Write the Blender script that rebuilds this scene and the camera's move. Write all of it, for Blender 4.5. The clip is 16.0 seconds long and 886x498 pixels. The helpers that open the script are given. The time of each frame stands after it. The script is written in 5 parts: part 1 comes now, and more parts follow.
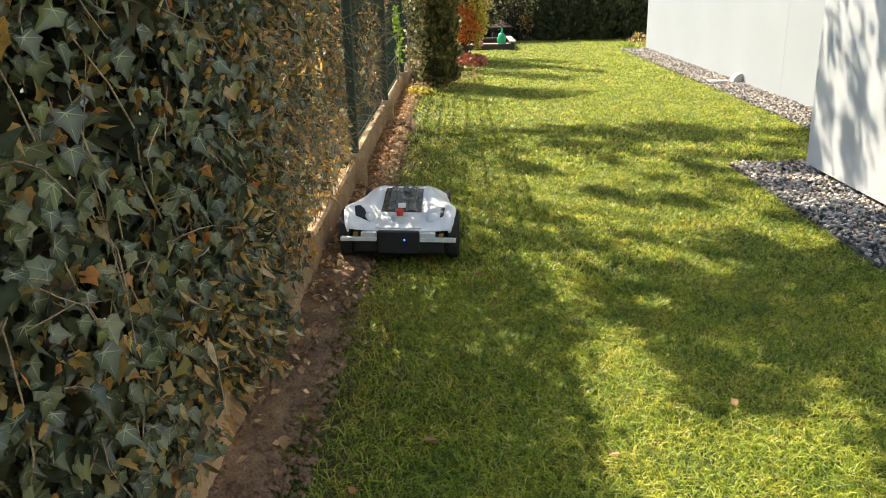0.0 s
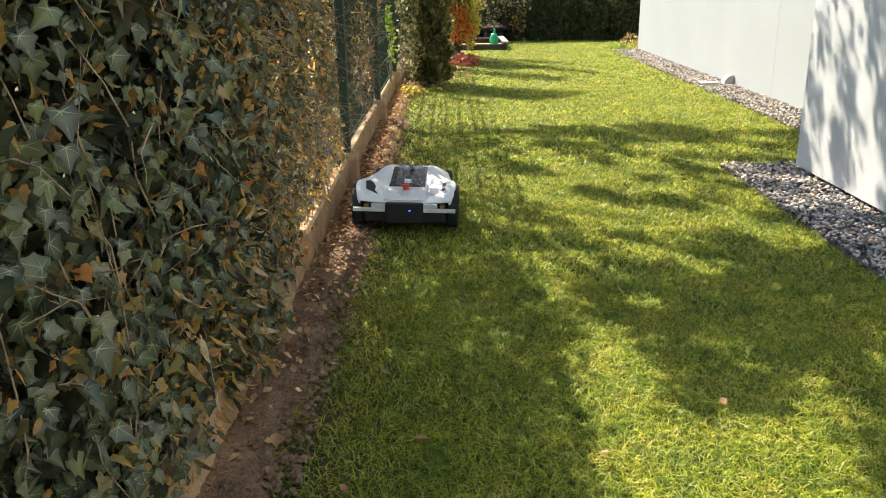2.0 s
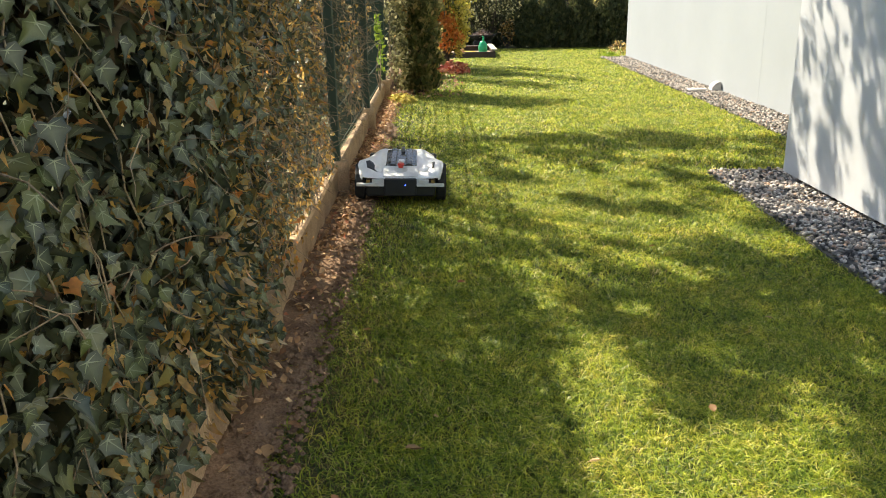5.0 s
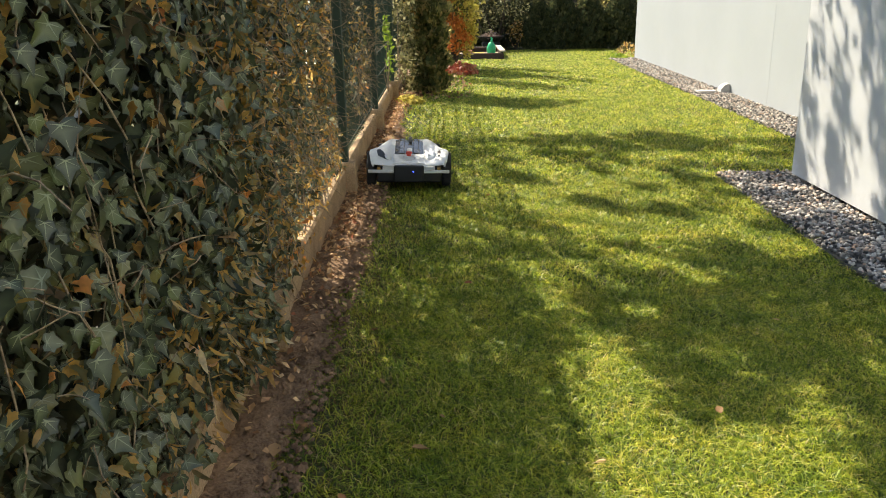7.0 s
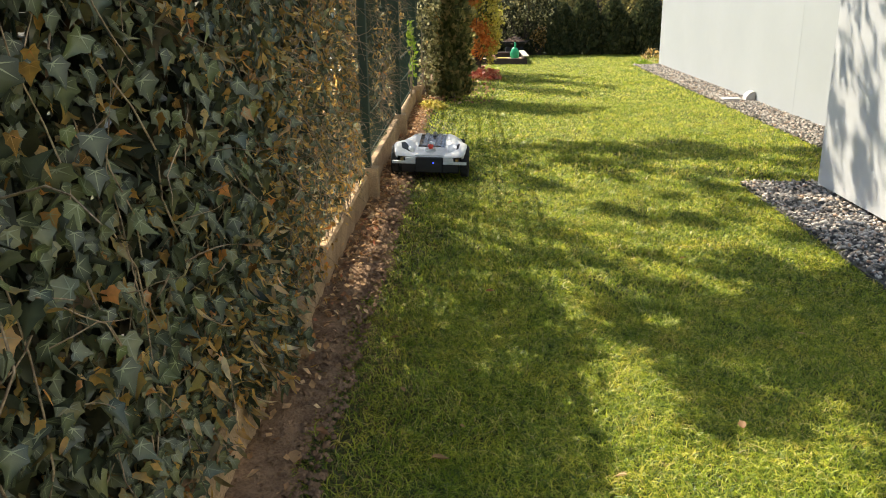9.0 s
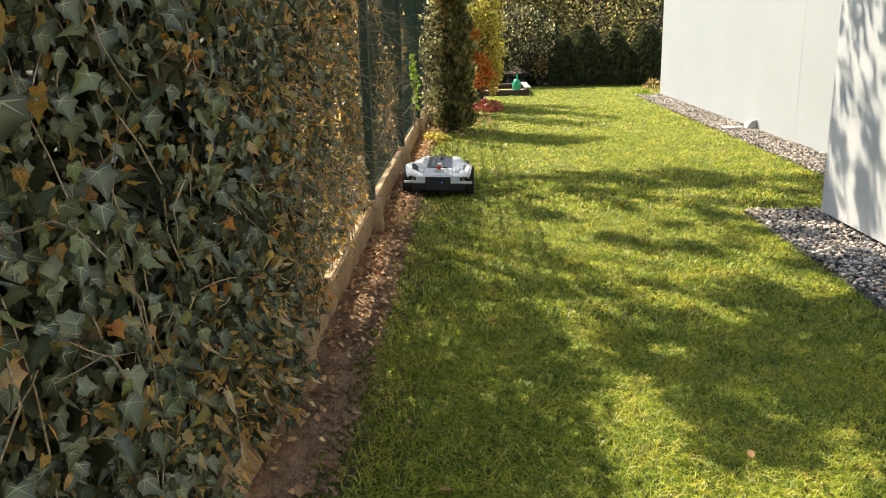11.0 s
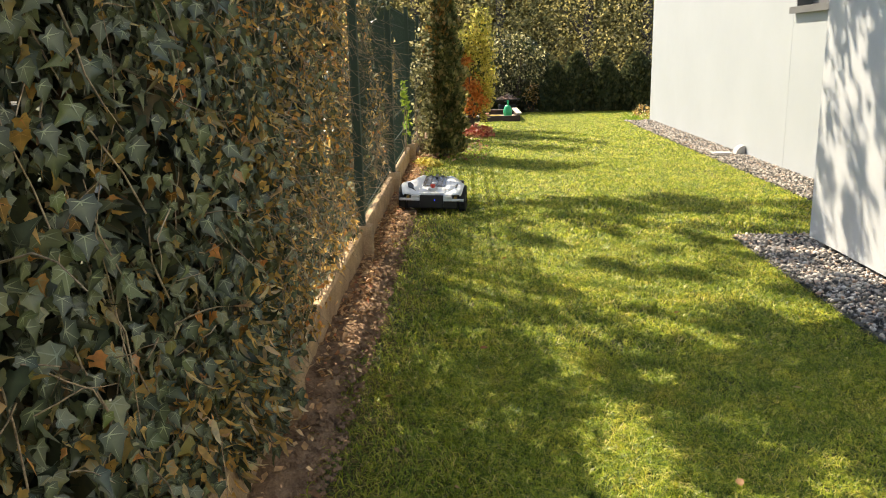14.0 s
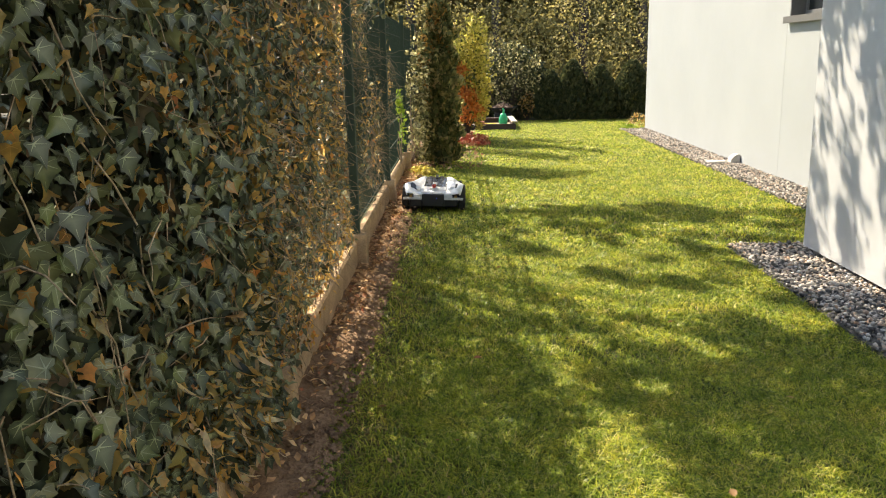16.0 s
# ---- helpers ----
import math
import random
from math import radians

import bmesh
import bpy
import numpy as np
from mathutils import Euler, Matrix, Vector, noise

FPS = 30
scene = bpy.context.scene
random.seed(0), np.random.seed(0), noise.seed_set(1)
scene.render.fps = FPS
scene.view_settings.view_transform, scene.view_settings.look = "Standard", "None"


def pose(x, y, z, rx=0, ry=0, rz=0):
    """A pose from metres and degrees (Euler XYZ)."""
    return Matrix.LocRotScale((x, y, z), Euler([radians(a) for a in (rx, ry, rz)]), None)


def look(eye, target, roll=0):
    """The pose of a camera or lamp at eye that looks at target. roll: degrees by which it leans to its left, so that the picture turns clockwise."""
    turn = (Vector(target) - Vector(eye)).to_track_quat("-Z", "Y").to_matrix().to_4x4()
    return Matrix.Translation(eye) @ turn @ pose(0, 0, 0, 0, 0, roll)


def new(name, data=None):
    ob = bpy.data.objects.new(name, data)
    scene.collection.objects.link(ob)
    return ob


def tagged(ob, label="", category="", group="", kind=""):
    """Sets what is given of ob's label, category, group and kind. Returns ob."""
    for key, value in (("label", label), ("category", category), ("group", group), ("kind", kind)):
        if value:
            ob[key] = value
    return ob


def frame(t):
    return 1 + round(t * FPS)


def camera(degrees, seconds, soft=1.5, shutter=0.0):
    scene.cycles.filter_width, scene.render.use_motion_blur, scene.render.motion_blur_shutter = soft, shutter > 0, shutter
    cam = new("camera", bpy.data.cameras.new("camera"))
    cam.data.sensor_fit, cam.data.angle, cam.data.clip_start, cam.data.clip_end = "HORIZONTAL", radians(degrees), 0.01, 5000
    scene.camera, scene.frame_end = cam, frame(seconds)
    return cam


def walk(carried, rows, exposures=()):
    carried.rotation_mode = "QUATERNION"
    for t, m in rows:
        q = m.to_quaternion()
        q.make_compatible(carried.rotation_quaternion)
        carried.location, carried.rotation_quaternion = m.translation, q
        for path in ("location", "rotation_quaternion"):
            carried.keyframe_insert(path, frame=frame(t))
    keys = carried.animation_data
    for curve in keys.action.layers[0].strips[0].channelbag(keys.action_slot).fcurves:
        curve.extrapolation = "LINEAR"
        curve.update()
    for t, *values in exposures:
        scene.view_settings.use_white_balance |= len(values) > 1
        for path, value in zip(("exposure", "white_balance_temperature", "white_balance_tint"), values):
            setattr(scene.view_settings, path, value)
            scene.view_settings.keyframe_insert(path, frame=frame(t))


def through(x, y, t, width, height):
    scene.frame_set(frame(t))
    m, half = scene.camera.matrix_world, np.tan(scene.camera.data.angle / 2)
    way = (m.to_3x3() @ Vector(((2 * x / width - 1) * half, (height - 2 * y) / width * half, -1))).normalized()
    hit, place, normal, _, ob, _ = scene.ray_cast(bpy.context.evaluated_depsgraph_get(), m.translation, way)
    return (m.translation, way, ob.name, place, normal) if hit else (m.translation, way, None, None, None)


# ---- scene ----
cam = camera(56.9, 16.0, 1.0)
PATH = [
    (0, (-0.003, 0.014, 1.117), (-0.046, 1.913, 0.491), -1.3),
    (0.5, (-0.001, 0.012, 1.113), (-0.045, 1.911, 0.489), -1.3),
    (1, (0.001, 0.01, 1.117), (-0.039, 1.909, 0.49), -1.2),
    (1.5, (0.001, 0.009, 1.117), (-0.032, 1.908, 0.49), -1.1),
    (2, (-0.003, 0.001, 1.12), (-0.026, 1.9, 0.493), -0.9),
    (2.5, (-0.007, -0.002, 1.124), (-0.02, 1.897, 0.498), -0.8),
    (3, (-0.007, -0.003, 1.125), (-0.021, 1.898, 0.501), -0.9),
    (3.5, (-0.004, -0.002, 1.128), (-0.019, 1.899, 0.504), -1.0),
    (4, (-0.003, -0.002, 1.125), (-0.008, 1.9, 0.509), -1.0),
    (6.5, (0.002, -0.003, 1.131), (0.004, 1.902, 0.522), -1.1),
    (7, (0.0, -0.009, 1.128), (-0.018, 1.896, 0.52), -1.0),
    (7.5, (-0.003, -0.006, 1.133), (-0.053, 1.895, 0.514), -0.7),
    (8, (-0.006, -0.003, 1.138), (-0.058, 1.898, 0.518), -0.8),
    (8.5, (-0.008, -0.003, 1.139), (-0.068, 1.9, 0.529), -0.7),
    (9, (-0.005, -0.006, 1.144), (-0.073, 1.901, 0.545), -0.7),
    (11.5, (-0.004, -0.01, 1.146), (-0.079, 1.923, 0.635), -1.5),
    (12, (0.001, -0.009, 1.149), (-0.07, 1.926, 0.649), -1.6),
    (12.5, (0.005, -0.005, 1.153), (-0.062, 1.933, 0.663), -1.5),
    (13, (0.006, 0.0, 1.155), (-0.056, 1.941, 0.678), -1.4),
    (13.5, (0.009, -0.005, 1.152), (-0.05, 1.938, 0.684), -1.3),
    (14, (0.009, -0.008, 1.153), (-0.05, 1.936, 0.684), -1.3),
    (14.5, (0.007, -0.008, 1.15), (-0.05, 1.937, 0.687), -1.2),
    (15, (0.011, -0.005, 1.155), (-0.043, 1.941, 0.696), -1.2),
    (15.5, (0.013, -0.006, 1.161), (-0.039, 1.941, 0.706), -1.2),
    (16, (0.017, -0.006, 1.16), (-0.032, 1.941, 0.709), -1.2),
]
walk(cam, [(t, look(eye, aim, roll)) for t, eye, aim, roll in PATH],
     [(0, 1.20, 6700, 8), (4, 1.20, 6750, 8), (7, 1.05, 6850, 8), (9, 1.04, 6850, 8), (11.5, 1.16, 6950, 9), (16, 1.18, 7150, 10)])

# ---- light ----
SUN = Vector((-0.58, 0.68, 1.0)).normalized()
world = bpy.data.worlds.new("sky")
scene.world = world
world.use_nodes = True
wn = world.node_tree.nodes
sky = wn.new("ShaderNodeTexSky")
sky.sky_type, sky.sun_disc = "NISHITA", False
sky.sun_elevation, sky.sun_rotation = radians(48), radians(-40)
sky.air_density, sky.dust_density, sky.ozone_density = 1.0, 1.2, 1.0
world.node_tree.links.new(sky.outputs[0], wn["Background"].inputs[0])
wn["Background"].inputs[1].default_value = 0.16
sun = new("sun", bpy.data.lights.new("sun", "SUN"))
sun.data.energy, sun.data.angle, sun.data.color = 5.0, radians(0.53), (1.0, 0.905, 0.76)
sun.matrix_world = look(SUN * 30, (0, 0, 0))


# ---- materials ----
def material(name, build):
    m = bpy.data.materials.new(name)
    m.use_nodes = True
    nt = m.node_tree
    b = nt.nodes["Principled BSDF"]

    def node(kind, **kw):
        n = nt.nodes.new(kind)
        for k, v in kw.items():
            n.inputs[k.replace("_", " ")].default_value = v
        return n

    build(nt, b, node, nt.links.new)
    return m


def ramp(nt, fac, stops):
    r = nt.nodes.new("ShaderNodeValToRGB")
    while len(r.color_ramp.elements) < len(stops):
        r.color_ramp.elements.new(0.5)
    for e, (p, c) in zip(r.color_ramp.elements, stops):
        e.position, e.color = p, (*c, 1)
    nt.links.new(fac, r.inputs[0])
    return r.outputs[0]


def mottled(name, c1, c2, scale=8.0, fine=90.0, rough=0.8, bump=0.3, depth=0.01, metal=0.0, c3=None, detail=5.0):
    """A surface with stains at one scale and grain at another."""
    def build(nt, b, node, link):
        co = nt.nodes.new("ShaderNodeTexCoord")
        big = node("ShaderNodeTexNoise", Scale=scale, Detail=detail, Roughness=0.6)
        small = node("ShaderNodeTexNoise", Scale=fine, Detail=3.0)
        link(co.outputs["Object"], big.inputs["Vector"])
        link(co.outputs["Object"], small.inputs["Vector"])
        mix = nt.nodes.new("ShaderNodeMath")
        mix.operation = "MULTIPLY_ADD"
        mix.inputs[1].default_value = 0.45
        link(small.outputs["Fac"], mix.inputs[0])
        half = nt.nodes.new("ShaderNodeMath")
        half.operation = "MULTIPLY"
        half.inputs[1].default_value = 0.55
        link(big.outputs["Fac"], half.inputs[0])
        link(half.outputs[0], mix.inputs[2])
        stops = [(0.36, c1), (0.62, c2)] + ([(0.72, c3)] if c3 else [])
        link(ramp(nt, mix.outputs[0], stops), b.inputs["Base Color"])
        b.inputs["Roughness"].default_value = rough
        b.inputs["Metallic"].default_value = metal
        bp = node("ShaderNodeBump", Strength=bump, Distance=depth)
        link(mix.outputs[0], bp.inputs["Height"])
        link(bp.outputs[0], b.inputs["Normal"])
    return material(name, build)


def leafy(name, stops, through=0.4, rough=0.45, per="island", spec=0.4, vein=None, patch=None):
    """Leaves: the colour varies from leaf to leaf, and light shines through."""
    def build(nt, b, node, link):
        if per == "island":
            fac = nt.nodes.new("ShaderNodeNewGeometry").outputs["Random Per Island"]
        else:
            fac = nt.nodes.new("ShaderNodeObjectInfo").outputs["Random"]
        col = ramp(nt, fac, stops)
        co = nt.nodes.new("ShaderNodeTexCoord")
        nz = node("ShaderNodeTexNoise", Scale=60.0, Detail=3.0)
        link(co.outputs["Object"], nz.inputs["Vector"])
        shade = ramp(nt, nz.outputs["Fac"], [(0.3, (0.72, 0.72, 0.7)), (0.7, (1.25, 1.2, 1.1))])
        mul = nt.nodes.new("ShaderNodeMix")
        mul.data_type, mul.blend_type = "RGBA", "MULTIPLY"
        mul.inputs["Factor"].default_value = 1.0
        link(col, mul.inputs[6])
        link(shade, mul.inputs[7])
        out = mul.outputs[2]
        if patch:
            wide = node("ShaderNodeTexNoise", Scale=patch, Detail=4.0, Roughness=0.65)
            link(co.outputs["Object"], wide.inputs["Vector"])
            mp = nt.nodes.new("ShaderNodeMix")
            mp.data_type, mp.blend_type = "RGBA", "MULTIPLY"
            mp.inputs["Factor"].default_value = 1.0
            link(out, mp.inputs[6])
            link(ramp(nt, wide.outputs["Fac"], [(0.30, (0.62, 0.74, 0.7)), (0.5, (1.0, 1.0, 1.0)), (0.70, (1.35, 1.15, 1.3))]), mp.inputs[7])
            out = mp.outputs[2]
        if vein:
            at = nt.nodes.new("ShaderNodeAttribute")
            at.attribute_name = "vein"
            mv = nt.nodes.new("ShaderNodeMix")
            mv.data_type = "RGBA"
            link(at.outputs["Fac"], mv.inputs["Factor"])
            link(out, mv.inputs[6])
            mv.inputs[7].default_value = (*vein, 1)
            out = mv.outputs[2]
        link(out, b.inputs["Base Color"])
        b.inputs["Roughness"].default_value = rough
        b.inputs["Specular IOR Level"].default_value = spec
        tr = nt.nodes.new("ShaderNodeBsdfTranslucent")
        link(out, tr.inputs[0])
        ms = nt.nodes.new("ShaderNodeMixShader")
        ms.inputs[0].default_value = through
        link(b.outputs[0], ms.inputs[1])
        link(tr.outputs[0], ms.inputs[2])
        link(ms.outputs[0], nt.nodes["Material Output"].inputs[0])
    return material(name, build)


def plain(name, colour, rough=0.5, metal=0.0, glow=None, grain=0.06):
    def build(nt, b, node, link):
        co = nt.nodes.new("ShaderNodeTexCoord")
        nz = node("ShaderNodeTexNoise", Scale=35.0, Detail=6.0)
        link(co.outputs["Object"], nz.inputs["Vector"])
        lo, hi = [tuple(min(1, c * k) for c in colour) for k in (1 - grain * 2, 1 + grain)]
        link(ramp(nt, nz.outputs["Fac"], [(0.3, lo), (0.7, hi)]), b.inputs["Base Color"])
        rr = node("ShaderNodeMapRange", To_Min=max(0.05, rough - 0.08), To_Max=min(1, rough + 0.1))
        link(nz.outputs["Fac"], rr.inputs[0])
        link(rr.outputs[0], b.inputs["Roughness"])
        b.inputs["Metallic"].default_value = metal
        if glow:
            b.inputs["Emission Color"].default_value = (*colour, 1)
            b.inputs["Emission Strength"].default_value = glow
    return material(name, build)


M_EARTH = mottled("lawn_soil", (0.030, 0.034, 0.010), (0.085, 0.085, 0.024), 3.0, 60.0, 0.95, 0.6, 0.02)
M_GRASS = leafy("grass_blade", [(0.0, (0.05, 0.10, 0.014)), (0.3, (0.22, 0.32, 0.038)), (0.65, (0.50, 0.585, 0.062)), (0.9, (0.71, 0.70, 0.11)), (1.0, (0.82, 0.72, 0.32))], 0.55, 0.42, spec=0.5, patch=5.0)
M_THATCH = leafy("dry_thatch", [(0.0, (0.18, 0.13, 0.05)), (0.6, (0.38, 0.29, 0.12)), (1.0, (0.55, 0.44, 0.22))], 0.4, 0.7)
M_SOIL = mottled("dry_soil", (0.12, 0.066, 0.033), (0.33, 0.205, 0.115), 9.0, 120.0, 0.95, 0.9, 0.02, c3=(0.34, 0.235, 0.16))
M_CONCRETE = mottled("weathered_concrete", (0.25, 0.155, 0.08), (0.58, 0.40, 0.225), 7.0, 140.0, 0.9, 0.7, 0.008, c3=(0.68, 0.53, 0.36))
M_RENDER = mottled("white_render", (0.33, 0.355, 0.365), (0.365, 0.39, 0.40), 1.2, 420.0, 0.9, 0.35, 0.002)
# paler than the main wall's render, to brighten the wing's shaded face by colour
M_RENDER_ROUGH = mottled("rough_white_render", (0.44, 0.455, 0.465), (0.53, 0.545, 0.555), 2.5, 260.0, 0.92, 0.7, 0.004)
M_PLINTH = plain("dark_plinth", (0.03, 0.03, 0.032), 0.8)
M_GREEN_STEEL = plain("green_coated_steel", (0.030, 0.052, 0.031), 0.7)
M_IVY = leafy("ivy_leaf", [(0.0, (0.034, 0.048, 0.028)), (0.35, (0.074, 0.095, 0.056)), (0.65, (0.125, 0.142, 0.078)), (0.86, (0.20, 0.21, 0.088)), (0.93, (0.26, 0.20, 0.08)), (0.96, (0.50, 0.34, 0.10)), (1.0, (0.42, 0.15, 0.05))], 0.3, 0.34, spec=0.7, vein=(0.30, 0.33, 0.20))
M_IVY_PART = leafy("ivy_leaf_near", [(0.0, (0.034, 0.048, 0.031)), (0.4, (0.058, 0.077, 0.049)), (0.75, (0.09, 0.11, 0.066)), (0.93, (0.15, 0.19, 0.06)), (0.975, (0.45, 0.29, 0.08)), (1.0, (0.36, 0.14, 0.05))], 0.3, 0.34, per="object", spec=0.7, vein=(0.34, 0.38, 0.22))
# brown and gold old leaves; the cream stop paints sun highlights among them
M_IVY_OLD = leafy("ivy_old_leaf", [(0.0, (0.045, 0.055, 0.03)), (0.25, (0.10, 0.115, 0.06)), (0.45, (0.32, 0.23, 0.09)), (0.64, (0.70, 0.43, 0.13)), (0.82, (0.95, 0.68, 0.27)), (0.93, (0.95, 0.86, 0.62)), (1.0, (0.85, 0.36, 0.12))], 0.72, 0.24, spec=0.9, vein=(0.3, 0.27, 0.15))
M_IVY_DRY = leafy("ivy_dry_leaf", [(0.0, (0.2, 0.10, 0.03)), (0.4, (0.62, 0.38, 0.10)), (0.8, (0.88, 0.58, 0.21)), (1.0, (0.78, 0.30, 0.09))], 0.7, 0.5)
# inner leaves far darker than the outer: the hedge's inner shade in their colour
M_IVY_SHADE = leafy("ivy_inner_shaded_leaf", [(0.0, (0.02, 0.028, 0.014)), (0.7, (0.05, 0.055, 0.026)), (1.0, (0.13, 0.08, 0.035))], 0.2, 0.6)
M_STEM = mottled("ivy_stem", (0.13, 0.085, 0.05), (0.48, 0.36, 0.23), 14.0, 160.0, 0.85, 0.5, 0.004)
M_BARK = mottled("bark", (0.05, 0.038, 0.028), (0.13, 0.10, 0.075), 6.0, 40.0, 0.95, 0.9, 0.03)
M_LITTER = leafy("dry_litter", [(0.0, (0.24, 0.12, 0.055)), (0.5, (0.56, 0.34, 0.17)), (0.85, (0.82, 0.58, 0.33)), (1.0, (0.4, 0.12, 0.06))], 0.25, 0.7)
M_HEAP = leafy("heaped_dead_leaf", [(0.0, (0.14, 0.085, 0.065)), (0.6, (0.30, 0.20, 0.15)), (1.0, (0.44, 0.32, 0.25))], 0.25, 0.7)
M_FALLEN = leafy("fallen_leaf_brown", [(0.0, (0.36, 0.20, 0.09)), (0.6, (0.55, 0.40, 0.22)), (1.0, (0.4, 0.15, 0.07))], 0.3, 0.65, per="object")
M_THUJA = leafy("thuja_spray", [(0.0, (0.09, 0.115, 0.045)), (0.55, (0.26, 0.27, 0.11)), (0.85, (0.48, 0.42, 0.18)), (1.0, (0.7, 0.54, 0.26))], 0.66, 0.55)
M_HEDGE = leafy("dark_hedge_spray", [(0.0, (0.035, 0.05, 0.024)), (0.7, (0.085, 0.10, 0.045)), (1.0, (0.17, 0.165, 0.075))], 0.4, 0.6)
M_CANOPY = leafy("canopy_leaf", [(0.0, (0.05, 0.08, 0.02)), (0.7, (0.12, 0.15, 0.03)), (1.0, (0.3, 0.22, 0.05))], 0.3, 0.5)
M_FOREST = leafy("autumn_forest_leaf", [(0.0, (0.17, 0.155, 0.06)), (0.5, (0.34, 0.30, 0.11)), (0.85, (0.50, 0.42, 0.16)), (1.0, (0.62, 0.52, 0.26))], 0.62, 0.5)
M_YELLOW = leafy("yellow_leaf", [(0.0, (0.36, 0.34, 0.07)), (0.5, (0.74, 0.66, 0.15)), (1.0, (0.9, 0.76, 0.26))], 0.66, 0.5)
M_ORANGE = leafy("orange_leaf", [(0.0, (0.5, 0.18, 0.05)), (0.6, (0.8, 0.32, 0.08)), (1.0, (0.85, 0.48, 0.14))], 0.66, 0.5)
M_RED = leafy("red_leaf", [(0.0, (0.3, 0.06, 0.035)), (0.6, (0.58, 0.14, 0.07)), (1.0, (0.7, 0.36, 0.2))], 0.4, 0.55)
M_LIME = leafy("lime_leaf", [(0.0, (0.16, 0.28, 0.03)), (1.0, (0.38, 0.48, 0.06))], 0.5, 0.45)
M_PALE = leafy("pale_leaf", [(0.0, (0.05, 0.06, 0.03)), (0.45, (0.26, 0.24, 0.10)), (1.0, (0.85, 0.78, 0.46))], 0.55, 0.45)


# ---- mesh helpers ----
def raw_mesh(name, verts, faces, mat, smooth=False):
    """A mesh from arrays: verts (n, 3), faces (m, k) with the same number of corners each."""
    verts, faces = np.asarray(verts, np.float32), np.asarray(faces, np.int32)
    me = bpy.data.meshes.new(name)
    me.vertices.add(len(verts))
    me.vertices.foreach_set("co", verts.ravel())
    me.loops.add(faces.size)
    me.loops.foreach_set("vertex_index", faces.ravel())
    me.polygons.add(len(faces))
    me.polygons.foreach_set("loop_start", np.arange(len(faces), dtype=np.int32) * faces.shape[1])
    me.update(calc_edges=True)
    if smooth:
        me.polygons.foreach_set("use_smooth", np.ones(len(faces), bool))
    me.materials.append(mat)
    me.validate()
    return me


def turns(rng, n, normal=None, wobble=0.5):
    """n rotation matrices; with a normal, the local z looks about that way and local y hangs down or up from it."""
    if normal is None:
        z = rng.normal(size=(n, 3))
    else:
        z = np.asarray(normal, float) + rng.normal(size=(n, 3)) * wobble
    z /= np.linalg.norm(z, axis=1, keepdims=True)
    up = rng.normal(size=(n, 3)) if normal is None else rng.normal(size=(n, 3)) * 0.55 + np.array((0, 0, -1.0))
    x = np.cross(up, z)
    x /= np.linalg.norm(x, axis=1, keepdims=True) + 1e-9
    y = np.cross(z, x)
    return np.stack((x, y, z), axis=2)


def strewn(proto, pos, rot, size):
    """The vertices and faces of one small shape, set down at many places."""
    pv, pf = np.asarray(proto[0], float), np.asarray(proto[1])
    size = np.asarray(size, float)
    if size.ndim == 1:
        size = np.repeat(size[:, None], 3, 1)
    v = np.einsum("nij,nkj->nki", rot, pv[None] * size[:, None, :]) + np.asarray(pos)[:, None, :]
    f = pf[None] + (np.arange(len(pos)) * len(pv))[:, None, None]
    return v.reshape(-1, 3), f.reshape(-1, pf.shape[1])


def part(name, bm, mat, parent=None, label="", smooth=False):
    me = bpy.data.meshes.new(name)
    bm.to_mesh(me)
    bm.free()
    if smooth:
        me.polygons.foreach_set("use_smooth", np.ones(len(me.polygons), bool))
    me.materials.append(mat)
    ob = new(name, me)
    if parent:
        ob.parent = parent
    return tagged(ob, label)


def mesh_part(name, me, parent=None, label="", kind=""):
    ob = new(name, me)
    if parent:
        ob.parent = parent
    return tagged(ob, label, kind=kind)


def box(bm, x0, x1, y0, y1, z0, z1, bevel=0.0, seg=2):
    made = bmesh.ops.create_cube(bm, size=1)["verts"]
    for v in made:
        v.co = Vector((x0 if v.co.x < 0 else x1, y0 if v.co.y < 0 else y1, z0 if v.co.z < 0 else z1))
    if bevel:
        edges = list({e for v in made for e in v.link_edges})
        bmesh.ops.bevel(bm, geom=edges, offset=bevel, segments=seg, affect="EDGES", profile=0.5)


def boxed(*a, **k):
    bm = bmesh.new()
    box(bm, *a, **k)
    return bm


def round_bar(bm, p0, p1, r0, r1, sides=8, caps=True):
    p0, p1 = Vector(p0), Vector(p1)
    d = p1 - p0
    m = Matrix.Translation((p0 + p1) / 2) @ d.to_track_quat("Z", "Y").to_matrix().to_4x4()
    return bmesh.ops.create_cone(bm, cap_ends=caps, segments=sides, radius1=r0, radius2=r1, depth=d.length, matrix=m)["verts"]


def tube(points, radii, sides=6):
    """A bent, tapering stem through the points: vertices and quads."""
    pts = [Vector(p) for p in points]
    vs, fs = [], []
    for i, p in enumerate(pts):
        d = (pts[min(i + 1, len(pts) - 1)] - pts[max(i - 1, 0)]).normalized()
        a = d.orthogonal().normalized()
        b = d.cross(a)
        for k in range(sides):
            w = 2 * math.pi * k / sides
            vs.append(p + (a * math.cos(w) + b * math.sin(w)) * radii[i])
        if i:
            o = (i - 1) * sides
            fs += [(o + k, o + (k + 1) % sides, o + sides + (k + 1) % sides, o + sides + k) for k in range(sides)]
    return [tuple(v) for v in vs], fs


def thing(name, label, category, at=(0, 0, 0), group="", kind=""):
    ob = new(name)
    ob.location = at
    ob.empty_display_size = 0.1
    return tagged(ob, label, category, group, kind)


